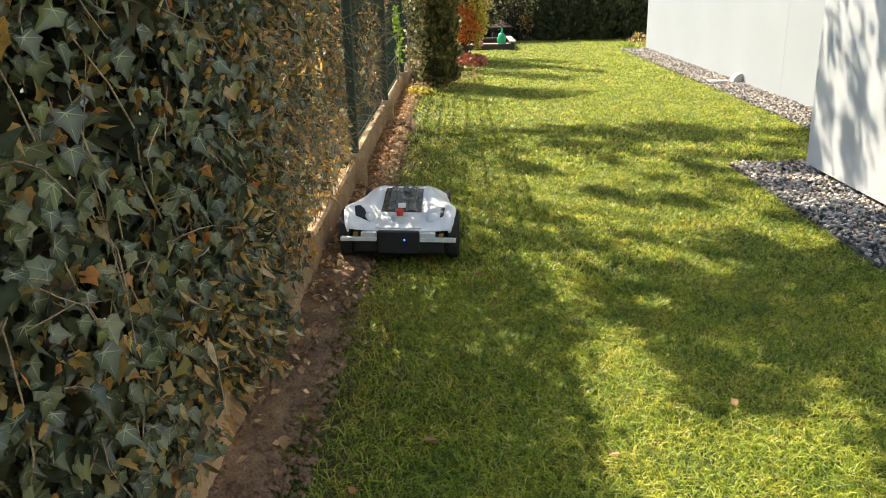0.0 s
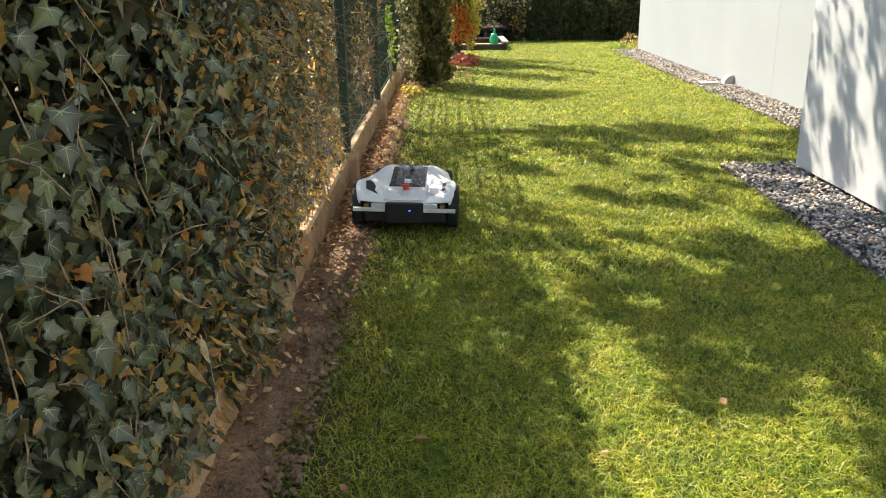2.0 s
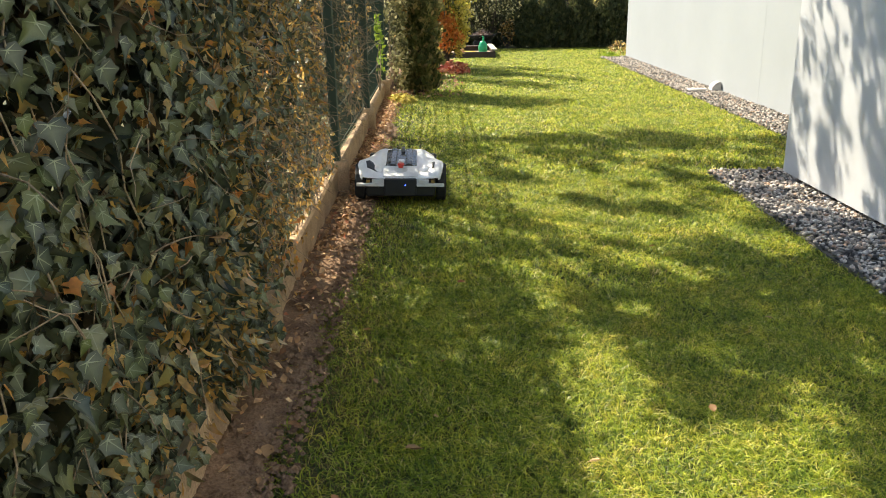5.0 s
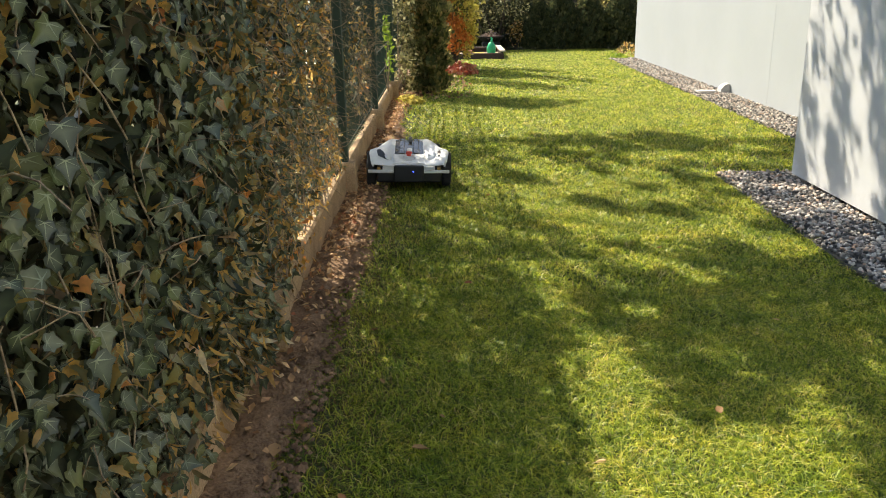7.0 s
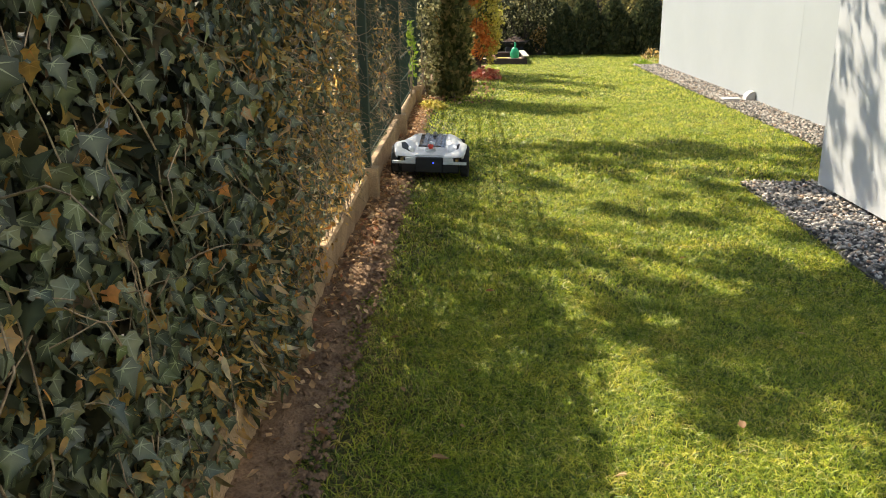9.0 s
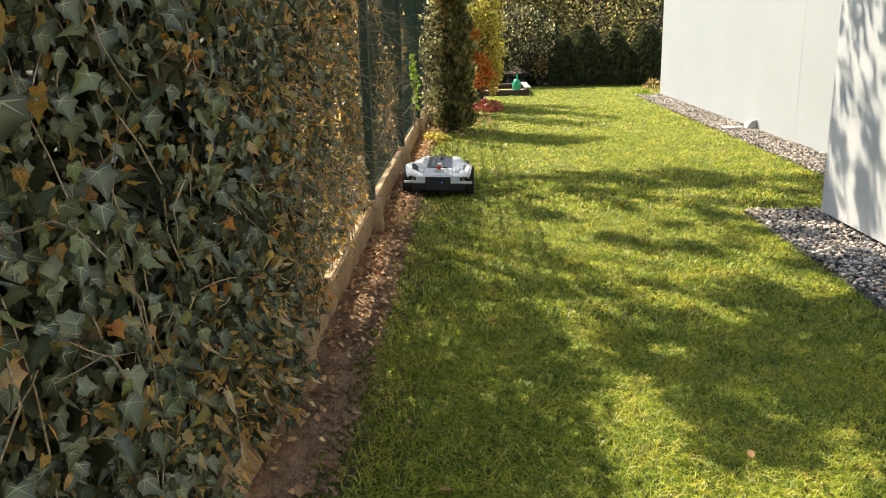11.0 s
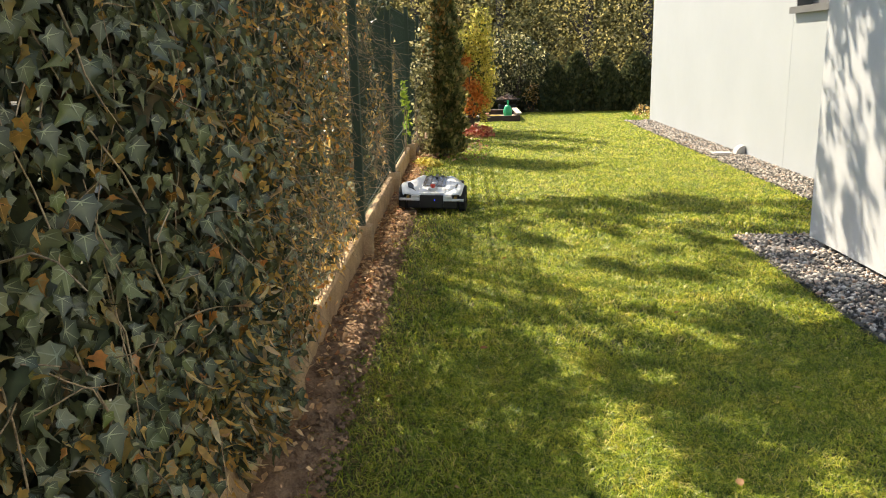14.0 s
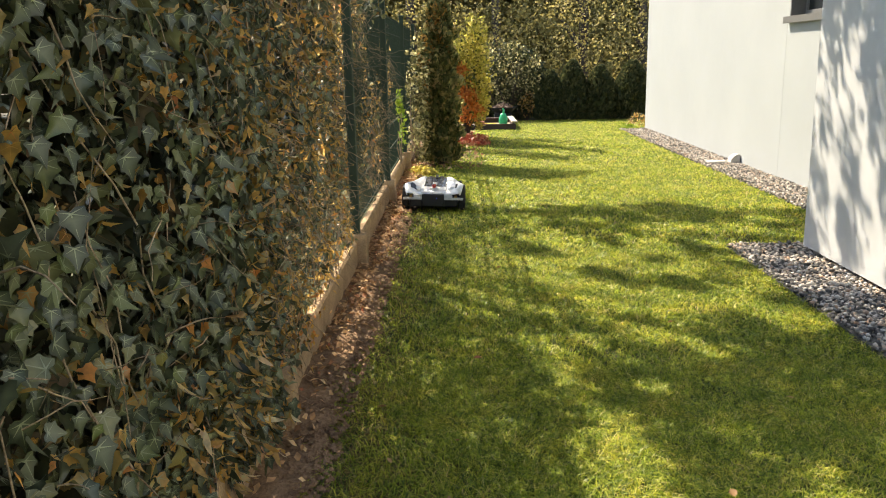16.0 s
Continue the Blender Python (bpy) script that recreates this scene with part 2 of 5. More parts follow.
LEAF = ([(0, 0, 0), (-0.34, 0.42, 0.06), (0, 0.5, -0.04), (0.34, 0.42, 0.06), (0, 1.0, -0.05)], [(0, 2, 1), (0, 3, 2), (1, 2, 4), (2, 3, 4)])
SPRAY = ([(-0.12, 0, 0), (0.12, 0, 0), (0.42, 0.55, 0.10), (-0.42, 0.55, 0.10), (0, 1.05, -0.06), (0, 0.5, -0.05)],
         [(0, 1, 5), (1, 2, 5), (2, 4, 5), (4, 3, 5), (3, 0, 5)])

CURLED = ([(0, 0, 0), (-0.16, 0.22, 0.10), (0.16, 0.22, 0.12), (-0.20, 0.55, 0.30), (0.18, 0.55, 0.32), (-0.12, 0.85, 0.62), (0.12, 0.85, 0.60), (0.02, 1.0, 0.95)],
          [(0, 2, 1), (1, 2, 4), (1, 4, 3), (3, 4, 6), (3, 6, 5), (5, 6, 7)])

# ---- ground ----
def build_ground():
    xs = np.concatenate(([-90, -40, -15, -6, -3, -1.5], np.linspace(-0.8, 3.4, 85), [5, 8, 15, 40, 90]))
    ys = np.concatenate(([-40, -15, -5, -2], np.linspace(-0.5, 16, 260), [18, 22, 30, 60, 150]))
    X, Y = np.meshgrid(xs, ys)
    Z = np.array([noise.noise((x * 1.1, y * 1.1, 0)) * 0.010 + noise.noise((x * 7, y * 7, 3)) * 0.004 for x, y in zip(X.ravel(), Y.ravel())]) - 0.012
    Z = np.where((np.abs(X.ravel()) > 4) | (Y.ravel() > 17), -0.03, Z)
    nx = len(xs)
    i = np.arange(len(ys) - 1)[:, None] * nx + np.arange(nx - 1)[None]
    f = np.stack((i, i + 1, i + nx + 1, i + nx), -1).reshape(-1, 4)
    me = raw_mesh("ground", np.stack((X.ravel(), Y.ravel(), Z), 1), f, M_EARTH, True)
    tagged(new("ground", me), "lawn soil under short mown grass", "ground", kind="structure")


build_ground()


def in_lawn(x, y):
    """Where grass grows: off the soil strip, the beds and the gravel."""
    left = -0.445 - 0.055 * np.clip((y - 3.0) / 2, 0, 1) + 0.035 * np.sin(y * 2.1) + 0.03 * np.sin(y * 5.7 + 1) + 0.02 * np.sin(y * 13)
    left = np.where(y > 8.6, left + np.clip((y - 8.6) * 0.25, 0, 0.38), left)
    right = np.where(y < 4.93 + 0.012 * np.sin(x * 40), 1.69 + 0.022 * (y - 4.9) + 0.02 * np.sin(y * 9) + 0.02 * np.sin(y * 23), 2.625 + 0.02 * np.sin(y * 4) + 0.02 * np.sin(y * 11))
    right = np.where(y > 13.4, 4.6, right)
    sand = (x > -0.36) & (x < 0.95) & (y > 13.78)
    return (x > left) & (x < right) & ~sand


def build_grass(name, seed, bands, mat, label, category):
    rng = np.random.default_rng(seed)
    vs, fs, base = [], [], 0
    for y0, y1, x0, x1, per_m2, width, high in bands:
        n = int((y1 - y0) * (x1 - x0) * per_m2)
        x, y = rng.uniform(x0, x1, n), rng.uniform(y0, y1, n)
        keep = in_lawn(x + rng.normal(0, 0.012, n), y)
        # thin, worn patches
        worn = np.sin(x * 3.1 + 1.7 * np.sin(y * 1.9)) * np.sin(y * 2.3 + 1.3 * np.sin(x * 2.7)) + 0.4 * np.sin(x * 9 + y * 7)
        edge = np.clip((x + 0.45) / 0.40, 0.22, 1)
        if mat is M_THATCH:
            edge = np.clip((0.12 - x) / 0.45, 0, 1) ** 1.3 * np.where(worn > 0.1, 1.0, 0.35)
        keep &= rng.random(n) < np.where(worn > 0.75, 0.6, 1.0) * edge
        x, y, worn = x[keep], y[keep], worn[keep]
        n = len(x)
        h = high * rng.uniform(0.55, 1.25, n) * (1 + 0.18 * worn)
        tuft = rng.random(n) < 0.015
        h[tuft] *= 1.5
        w = width * rng.uniform(0.7, 1.35, n)
        a, lean, curl = rng.uniform(0, 2 * math.pi, n), rng.uniform(0.5, 1.6, n), rng.uniform(0.4, 1.7, n)
        s = a + rng.normal(math.pi / 2, 0.5, n)
        dx, dy, sx, sy = np.cos(a), np.sin(a), np.cos(s), np.sin(s)
        z0 = -0.012 + np.zeros(n)
        o = np.stack((x, y, z0), 1)
        d, side = np.stack((dx, dy, 0 * dx), 1), np.stack((sx, sy, 0 * sx), 1)
        up = np.array((0, 0, 1.0))
        mid = o + d * (h * lean * 0.4)[:, None] + up * (h * 0.62)[:, None]
        tip = o + d * (h * (lean + curl * 0.5))[:, None] + up * (h * (1 - 0.3 * curl * lean))[:, None]
        sw = side * w[:, None]
        v = np.stack((o - sw, o + sw, mid - sw * 0.85, mid + sw * 0.85, tip), 1).reshape(-1, 3)
        i = base + np.arange(n)[:, None] * 5
        fs.append(np.concatenate((i + [0, 1, 3], i + [0, 3, 2], i + [2, 3, 4])))
        vs.append(v)
        base += n * 5
    me = raw_mesh(name, np.concatenate(vs), np.concatenate(fs), mat)
    tagged(new(name, me), label, category, kind="stuff")


LAWN = ((-4.0, 0.2, -0.5, 1.7, 6500, 0.0036, 0.028), (0.2, 1.0, -0.5, 1.7, 16000, 0.0022, 0.027), (1.0, 3.0, -0.5, 1.7, 33000, 0.0015, 0.027), (3.0, 5.0, -0.5, 1.7, 16000, 0.0022, 0.028),
                                               (5.0, 9.0, -0.5, 2.7, 6500, 0.0034, 0.030), (9.0, 15.75, -0.4, 4.6, 3200, 0.005, 0.026))
THATCH = ((1.0, 3.0, -0.5, 0.15, 16000, 0.0013, 0.016), (3.0, 6.5, -0.5, 0.1, 8000, 0.0018, 0.018))


def build_soil():
    ys = np.linspace(-1.5, 9.0, 420)
    us = np.linspace(0, 1, 14)
    verts = []
    for y in ys:
        right = -0.375 + 0.03 * math.sin(y * 2.1) + 0.03 * math.sin(y * 5.7 + 1)
        for u in us:
            x = -0.60 + (right + 0.60) * u
            z = 0.010 + 0.018 * noise.noise((x * 9, y * 9, 1)) + 0.010 * noise.noise((x * 30, y * 30, 2)) - 0.035 * max(0, u - 0.75) * 4 + 0.012 * (1 - u)
            verts.append((x, y, z))
    k = len(us)
    faces = [(j * k + i, j * k + i + 1, (j + 1) * k + i + 1, (j + 1) * k + i) for j in range(len(ys) - 1) for i in range(k - 1)]
    tagged(new("soil_strip", raw_mesh("soil_strip", verts, faces, M_SOIL, True)), "bare dry brown soil strip along the fence", "soil", kind="structure")
    # planting bed round the shrubs
    verts, faces = [], []
    n = 26
    for j in range(n):
        for i in range(n):
            x, y = -0.62 + 1.05 * i / (n - 1), 8.7 + 5.0 * j / (n - 1)
            x = -0.62 + (x + 0.62) * min(1.0, 0.22 + (y - 8.7) * 0.12)
            verts.append((x, y, 0.006 + 0.02 * noise.noise((x * 5, y * 5, 7)) - (0.03 if i == n - 1 else 0)))
    faces = [(j * n + i, j * n + i + 1, (j + 1) * n + i + 1, (j + 1) * n + i) for j in range(n - 1) for i in range(n - 1)]
    tagged(new("planting_bed", raw_mesh("planting_bed", verts, faces, M_SOIL, True)), "brown soil bed under the shrubs", "soil", kind="structure")
    rng = np.random.default_rng(8)
    n = 3600
    y = 1.0 + 8.2 * rng.random(n) ** 0.8
    x = -0.575 + np.abs(rng.normal(0, 0.075, n))
    keep = (x < -0.36) & (rng.random(n) < np.clip(0.12 + (y - 2.0) * 0.30, 0.10, 1))
    x, y = x[keep], y[keep]
    rot = turns(rng, len(x), (0, 0, 1), 0.55)
    v, f = strewn(LEAF, np.stack((x, y, 0.03 + rng.random(len(x)) * 0.012), 1), rot, rng.uniform(0.012, 0.042, len(x)))
    tagged(new("leaf_litter", raw_mesh("leaf_litter", v, f, M_LITTER)), "scattered dry tan leaf litter on the soil strip", "leaf litter", kind="stuff")
    # crumbs of soil and twigs
    n = 3400
    cube = ([(-1, -1, 0), (1, -1, 0), (1, 1, 0), (-1, 1, 0), (0.2, -0.1, 1)], [(0, 1, 4), (1, 2, 4), (2, 3, 4), (3, 0, 4)])
    x, y = rng.uniform(-0.59, -0.36, n), rng.uniform(1.2, 6, n)
    rot = turns(rng, n, (0, 0, 1), 0.3)
    v, f = strewn(cube, np.stack((x, y, 0.012 + 0.006 * rng.random(n)), 1), rot, rng.uniform(0.002, 0.011, n))
    tagged(new("soil_crumbs", raw_mesh("soil_crumbs", v, f, M_SOIL)), "loose crumbs of dry brown soil", "soil", kind="stuff")


build_soil()

# ---- kerb boards and fence ----
POSTS = [0.33 + 2.12 * k for k in range(-1, 6)]


def build_kerb():
    for y0, y1 in zip(POSTS, POSTS[1:]):
        bm = bmesh.new()
        n = 24
        for i in range(n + 1):
            y = y0 + 0.05 + (y1 - y0 - 0.10) * i / n
            w = 0.003 * noise.noise((y * 9, 0, 0))
            top = 0.165 + 0.005 * noise.noise((y * 6, 4, 0)) + 0.004 * noise.noise((y * 31, 4, 0))
            prof = [(-0.635, -0.1), (-0.587 + w, -0.1), (-0.585 + w, top - 0.012), (-0.595 + w, top), (-0.627, top), (-0.635, top - 0.01)]
            vs = [bm.verts.new((x, y, z)) for x, z in prof]
            if i:
                for k in range(6):
                    bm.faces.new((last[k], last[(k + 1) % 6], vs[(k + 1) % 6], vs[k]))
            else:
                bm.faces.new(vs)
            last = vs
        bm.faces.new(last[::-1])
        bmesh.ops.recalc_face_normals(bm, faces=bm.faces)
        tagged(part("kerb_board", bm, M_CONCRETE), "weathered tan concrete gravel board under the fence", "kerb board", "kerb boards along the fence")
    for y in POSTS:
        bm = boxed(-0.675, -0.530, y - 0.05, y + 0.05, -0.12, 0.200, bevel=0.010)
        tagged(part("kerb_connector", bm, M_CONCRETE), "weathered concrete connector block between gravel boards", "connector block", "connectors along the fence")


build_kerb()


def build_fence():
    fence = thing("wire_fence", "dark green welded wire mesh fence with steel posts", "fence", (-0.592, 0, 0))
    for y in POSTS:
        post = part("post", boxed(-0.02, 0.02, -0.03, 0.03, -0.1, 1.60, bevel=0.004), M_GREEN_STEEL, fence)
        post.location = (0 if y > 3 else -0.06, y, 0)
        post.scale.z = 1.12 if y < 7 else 1.0
        part("cap", boxed(-0.023, 0.023, -0.033, 0.033, 1.60, 1.615, bevel=0.004), M_GREEN_STEEL, post)
    length = 2.12
    bm = bmesh.new()
    for k in range(42):
        box(bm, -0.0024, 0.0024, 0.025 + k * 0.05 - 0.0022, 0.025 + k * 0.05 + 0.0022, 0.17, 1.55)
    first = part("mesh_panel", bm, M_GREEN_STEEL, fence)
    first.location = (-0.078, POSTS[0], 0)
    wires = []
    for z in (0.20, 0.40, 0.60, 0.80, 1.00, 1.20, 1.40, 1.53):
        wires.append(part("cross_wire", boxed(-0.0075, -0.0025, 0.01, length - 0.01, z - 0.0025, z + 0.0025), M_GREEN_STEEL, first))
        wires.append(part("cross_wire", boxed(0.0025, 0.0075, 0.01, length - 0.01, z - 0.0025, z + 0.0025), M_GREEN_STEEL, first))
    for y in POSTS[1:-1]:
        panel = mesh_part("mesh_panel", first.data, fence)
        panel.location = (-0.03 if y > 3 else -0.078, y, 0)
        panel.scale.z = 1.12 if y < 6 else 1.0
        for w in wires:
            mesh_part("cross_wire", w.data, panel)


build_fence()

# ---- ivy ----
def ivy_leaf(wide=1.0, skew=0.0, fold=0.06):
    """A five-lobed ivy leaf with raised pale veins, stalk at the origin, tip along y."""
    half = [(0.0, 0.02), (0.20, -0.10), (0.44, -0.04), (0.42, 0.22), (0.52, 0.42), (0.30, 0.54), (0.14, 0.80), (0.0, 1.12)]
    out = [(x * wide, y, fold * (abs(x) * 1.2 - y * y * 0.9)) for x, y in half]
    out += [(-x * wide + skew * y, y, fold * (abs(x) * 1.2 - y * y * 0.9)) for x, y in half[-2:0:-1]]
    n = len(out)
    verts = out + [(0, 0.33, -0.02)]
    faces = [(i, (i + 1) % n, n) for i in range(n)]
    vein = [0.0] * n + [0.35]
    for tx, ty in ((0.0, 1.0), (0.44, 0.38), (-0.44, 0.38), (0.38, 0.02), (-0.38, 0.02)):
        d = math.hypot(tx, ty - 0.1)
        nx, ny = -(ty - 0.1) / d * 0.028, tx / d * 0.028
        b = len(verts)
        verts += [(nx, 0.1 + ny, 0.03), (-nx, 0.1 - ny, 0.03), (tx * wide, ty, fold * (abs(tx) * 1.2 - ty * ty * 0.9) + 0.02)]
        faces.append((b, b + 1, b + 2))
        vein += [1.0] * 3
    return verts, faces, vein


def ivy_top(y):
    return np.where(y < 4.9, 1.57, 1.57 - 0.10 * (y - 4.9)) + 0.05 * np.sin(y * 5.1) + 0.04 * np.sin(y * 11.3)


def ivy_face(y, z):
    """How far the ivy stands out from the fence."""
    return -0.60 + 0.030 * np.sin(y * 3.3 + z * 2.1) + 0.025 * np.sin(z * 5.2 - y * 1.4) + 0.016 * np.sin(y * 9 + z * 7) - 0.062 * np.clip((y - 3.3) / 0.7, 0, 1)


def build_ivy():
    rng = np.random.default_rng(21)
    ivy = thing("ivy_hedge", "dense dark green ivy with dry orange leaves climbing a wire fence", "ivy", (0, 0, 0))
    protos = [ivy_leaf(w, s, f) for w, s, f in ((1.0, 0.0, 0.16), (0.9, 0.08, -0.18), (1.1, -0.06, 0.3), (0.85, 0.03, 0.42))]

    # older leaves are narrow, folded and curled
    curled = [ivy_leaf(w, s, f) for w, s, f in ((0.5, 0.12, 0.75), (0.36, -0.18, 1.0), (0.72, 0.1, -0.6))] + [(*CURLED, [0.0] * 8)]

    def spots(n, y0, y1, out, low):
        y = y0 + (y1 - y0) * rng.random(n)
        z = rng.uniform(0, 1, n)
        bottom = np.where(y < 2.0, low - 0.02, low - 0.02 + np.clip(y - 2.0, 0, 1.3) * 0.05)
        z = bottom + (ivy_top(y) - bottom) * z
        x = ivy_face(y, z) + out + np.where(z < 0.2, 0.03, 0)
        return x, y, z

    # single leaves nearest to the path
    meshes = []
    for vs, fs, vein in protos:
        me = raw_mesh("leaf", vs, fs, M_IVY_PART)
        at = me.attributes.new("vein", "FLOAT", "POINT")
        at.data.foreach_set("value", np.array(vein, np.float32))
        meshes.append(me)
    n = 300
    x, y, z = spots(n, 0.75, 2.3, 0.022 + 0.03 * rng.random(n), 0.15)
    size = rng.uniform(0.026, 0.050, n) * np.where(y > 1.9, 0.85, 1.0) * np.where(rng.random(n) < 0.06, 1.35, 1.0)
    rot = turns(rng, n, (1.0, -0.25, 0.32), 0.42)
    for i in range(n):
        ob = new("leaf", meshes[i % 4])
        ob.parent = ivy
        m = Matrix(rot[i].tolist()).to_4x4()
        ob.matrix_basis = Matrix.Translation((x[i], y[i], z[i])) @ m @ Matrix.Scale(size[i], 4)
    # the rest of the foliage
    for name, mat, n, y0, y1, s0, s1, out, wob, dry in (
            ("foliage", M_IVY, 6200, 0.0, 2.6, 0.022, 0.048, 0.006, 0.7, 0), ("foliage", M_IVY_OLD, 520, 0.9, 2.5, 0.014, 0.032, 0.018, 0.9, 2), ("foliage", M_IVY, 3600, 2.4, 5.2, 0.018, 0.040, 0.014, 0.85, 0), ("foliage", M_IVY, 1100, 5.0, 7.3, 0.020, 0.042, 0.008, 0.9, 0), ("foliage", M_IVY_OLD, 5200, 2.0, 5.2, 0.015, 0.036, 0.014, 1.0, 2), ("foliage", M_IVY_OLD, 2800, 5.0, 7.45, 0.018, 0.038, 0.008, 1.0, 2),
            ("dry_foliage", M_IVY_DRY, 330, 0.7, 2.1, 0.012, 0.032, 0.016, 0.9, 0), ("dry_foliage", M_IVY_DRY, 2500, 1.9, 4.8, 0.012, 0.036, 0.018, 1.0, 1), ("dry_foliage", M_IVY_DRY, 760, 4.6, 7.4, 0.014, 0.036, 0.01, 1.0, 1),
            ("inner_foliage", M_IVY_SHADE, 2600, -0.6, 1.7, 0.06, 0.10, -0.06, 0.5, 0), ("inner_foliage", M_IVY_SHADE, 8000, -0.6, 5.2, 0.05, 0.09, -0.05, 0.7, 0), ("inner_foliage", M_IVY_SHADE, 1100, 5.2, 7.3, 0.04, 0.07, -0.04, 0.8, 0)):
        x, y, z = spots(n, y0, y1, out + rng.normal(0, 0.018, n), 0.17)
        k = np.ones(n, bool)
        if y1 > 7:
            k = rng.random(n) < np.clip((7.5 - y) * 0.9, 0, 1)
        # the ivy is thin at its foot and its top further along
        thin = np.where((y > 3.2) & (z < 0.50), 0.35, 1.0) * np.where((y > 4.6) & (z > 1.05), 0.55 if name == "foliage" else 0.3, 1.0)
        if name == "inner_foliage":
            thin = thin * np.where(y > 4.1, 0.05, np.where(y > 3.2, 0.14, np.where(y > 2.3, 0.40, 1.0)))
        if name != "dry_foliage":
            k &= rng.random(n) < thin
        if name == "foliage":
            k &= rng.random(n) < np.where(y > 4.6, 0.62, np.where(y > 4.0, 0.75, 1.0))
        for py in POSTS[3:]:
            k &= (np.abs(y - py) > 0.045) | (rng.random(n) < 0.12)
        x, y, z = x[k], y[k], z[k]
        rot = turns(rng, len(x), (1.0, 0.0, 0.25), wob)
        size = rng.uniform(s0, s1, len(x))
        vs, fs, veins, b = [], [], [], 0
        kinds = (protos, [(*LEAF, [0] * 5), (*CURLED, [0] * 8)], curled)[dry]
        for j, (pv, pf, vein) in enumerate(kinds):
            sel = np.arange(len(x)) % len(kinds) == j
            v, f = strewn((pv, pf), np.stack((x, y, z), 1)[sel], rot[sel], size[sel])
            vs.append(v), fs.append(f + b), veins.append(np.tile(vein, sel.sum()))
            b += len(v)
        me = raw_mesh(name, np.concatenate(vs), np.concatenate(fs), mat)
        at = me.attributes.new("vein", "FLOAT", "POINT")
        at.data.foreach_set("value", np.concatenate(veins).astype(np.float32))
        mesh_part(name, me, ivy, kind="stuff")
    # fringe that hangs over the kerb
    for name, mat, n, y1, s0, s1 in (("fringe", M_IVY, 850, 2.4, 0.020, 0.040), ("dry_fringe", M_IVY_DRY, 450, 3.4, 0.012, 0.034)):
        y = 0.8 + (y1 - 0.8) * rng.random(n)
        z = 0.09 + 0.27 * rng.random(n) ** 0.8
        x = ivy_face(y, z) + 0.035 + rng.normal(0, 0.015, n)
        pv, pf, vein = protos[0] if mat is M_IVY else (*LEAF, [0.0] * 5)
        v, f = strewn((pv, pf), np.stack((x, y, z), 1), turns(rng, n, (1.0, -0.35, 0.35), 0.7), rng.uniform(s0, s1, n))
        me = raw_mesh(name, v, f, mat)
        at = me.attributes.new("vein", "FLOAT", "POINT")
        at.data.foreach_set("value", np.tile(vein, n).astype(np.float32))
        mesh_part(name, me, ivy, kind="stuff")
    # a spray of orange leaves low on the ivy
    n = 300
    y, z = rng.normal(1.85, 0.17, n), 0.10 + 0.46 * rng.random(n) ** 1.2
    x = ivy_face(y, z) + 0.055 + rng.normal(0, 0.02, n)
    v, f = strewn(CURLED, np.stack((x, y, z), 1), turns(rng, n, (1.0, -0.3, 0.3), 0.8), rng.uniform(0.018, 0.046, n))
    mesh_part("orange_leaves", raw_mesh("orange_leaves", v, f, M_IVY_OLD), ivy, "orange withered ivy leaves", "stuff")
    # sprigs over the fence, mostly out of view, added to roughen the hedge's shadow edge
    at_y = rng.uniform(0.2, 7.0, 60)
    y = np.repeat(at_y, 9) + rng.normal(0, 0.04, 540)
    z = ivy_top(y) + np.repeat(rng.uniform(0.0, 0.16, 60), 9) + rng.normal(0, 0.035, 540)
    x = -0.62 + rng.normal(0, 0.05, 540)
    pv, pf, vein = protos[2]
    v, f = strewn((pv, pf), np.stack((x, y, z), 1), turns(rng, 540, (0.6, -0.2, 0.8), 0.8), rng.uniform(0.025, 0.05, 540))
    mesh_part("top_sprigs", raw_mesh("top_sprigs", v, f, M_IVY), ivy, kind="stuff")
    # climbing stems and bare twigs
    for k in range(64):
        y = rng.uniform(0.8, 6.8)
        z, pts = 0.16, []
        top = float(ivy_top(np.array(y))) - rng.uniform(0.0, 0.7)
        dy = rng.normal(0, 0.04)
        while z < top:
            pts.append((float(ivy_face(np.array(y), np.array(z))) + rng.normal(0.016, 0.012), y, z))
            z += 0.09
            y += dy + rng.normal(0, 0.022)
        if len(pts) < 4:
            continue
        r = rng.uniform(0.0015, 0.0036)
        v, f = tube(pts, np.linspace(r, r * 0.4, len(pts)), 5)
        mesh_part("stem", raw_mesh("stem", v, f, M_STEM, True), ivy)
    vs, fs, b = [], [], 0
    for k in range(2400):
        y = rng.uniform(0.9, 7.3)
        if y < 2.2 and rng.random() < 0.8:
            continue
        z = rng.uniform(0.2, float(ivy_top(np.array(y))))
        p = Vector((float(ivy_face(np.array(y), np.array(z))) + rng.normal(0.012, 0.016), y, z))
        d = Vector((rng.normal(0.25, 0.35), rng.normal(0, 0.7), rng.normal(-0.25, 0.6))).normalized()
        pts, step = [p], rng.uniform(0.016, 0.06)
        for _ in range(4):
            d = (d + Vector(rng.normal(0, 0.35, 3)) + Vector((-0.05, 0, -0.1))).normalized()
            pts.append(pts[-1] + d * step)
        v, f = tube(pts, np.linspace(0.0019, 0.0008, 5) * rng.uniform(0.7, 1.4), 3)
        vs += v
        fs += [tuple(i + b for i in q) for q in f]
        b += len(v)
    mesh_part("twig_tangle", raw_mesh("twig_tangle", vs, fs, M_STEM), ivy, "dry brown ivy twigs", "stuff")


build_ivy()
build_grass("grass", 5, LAWN, M_GRASS, "short mown green lawn grass with yellowish tips", "grass")
build_grass("dry_thatch", 6, THATCH, M_THATCH, "dry straw-coloured thatch at the worn lawn edge", "dry grass")

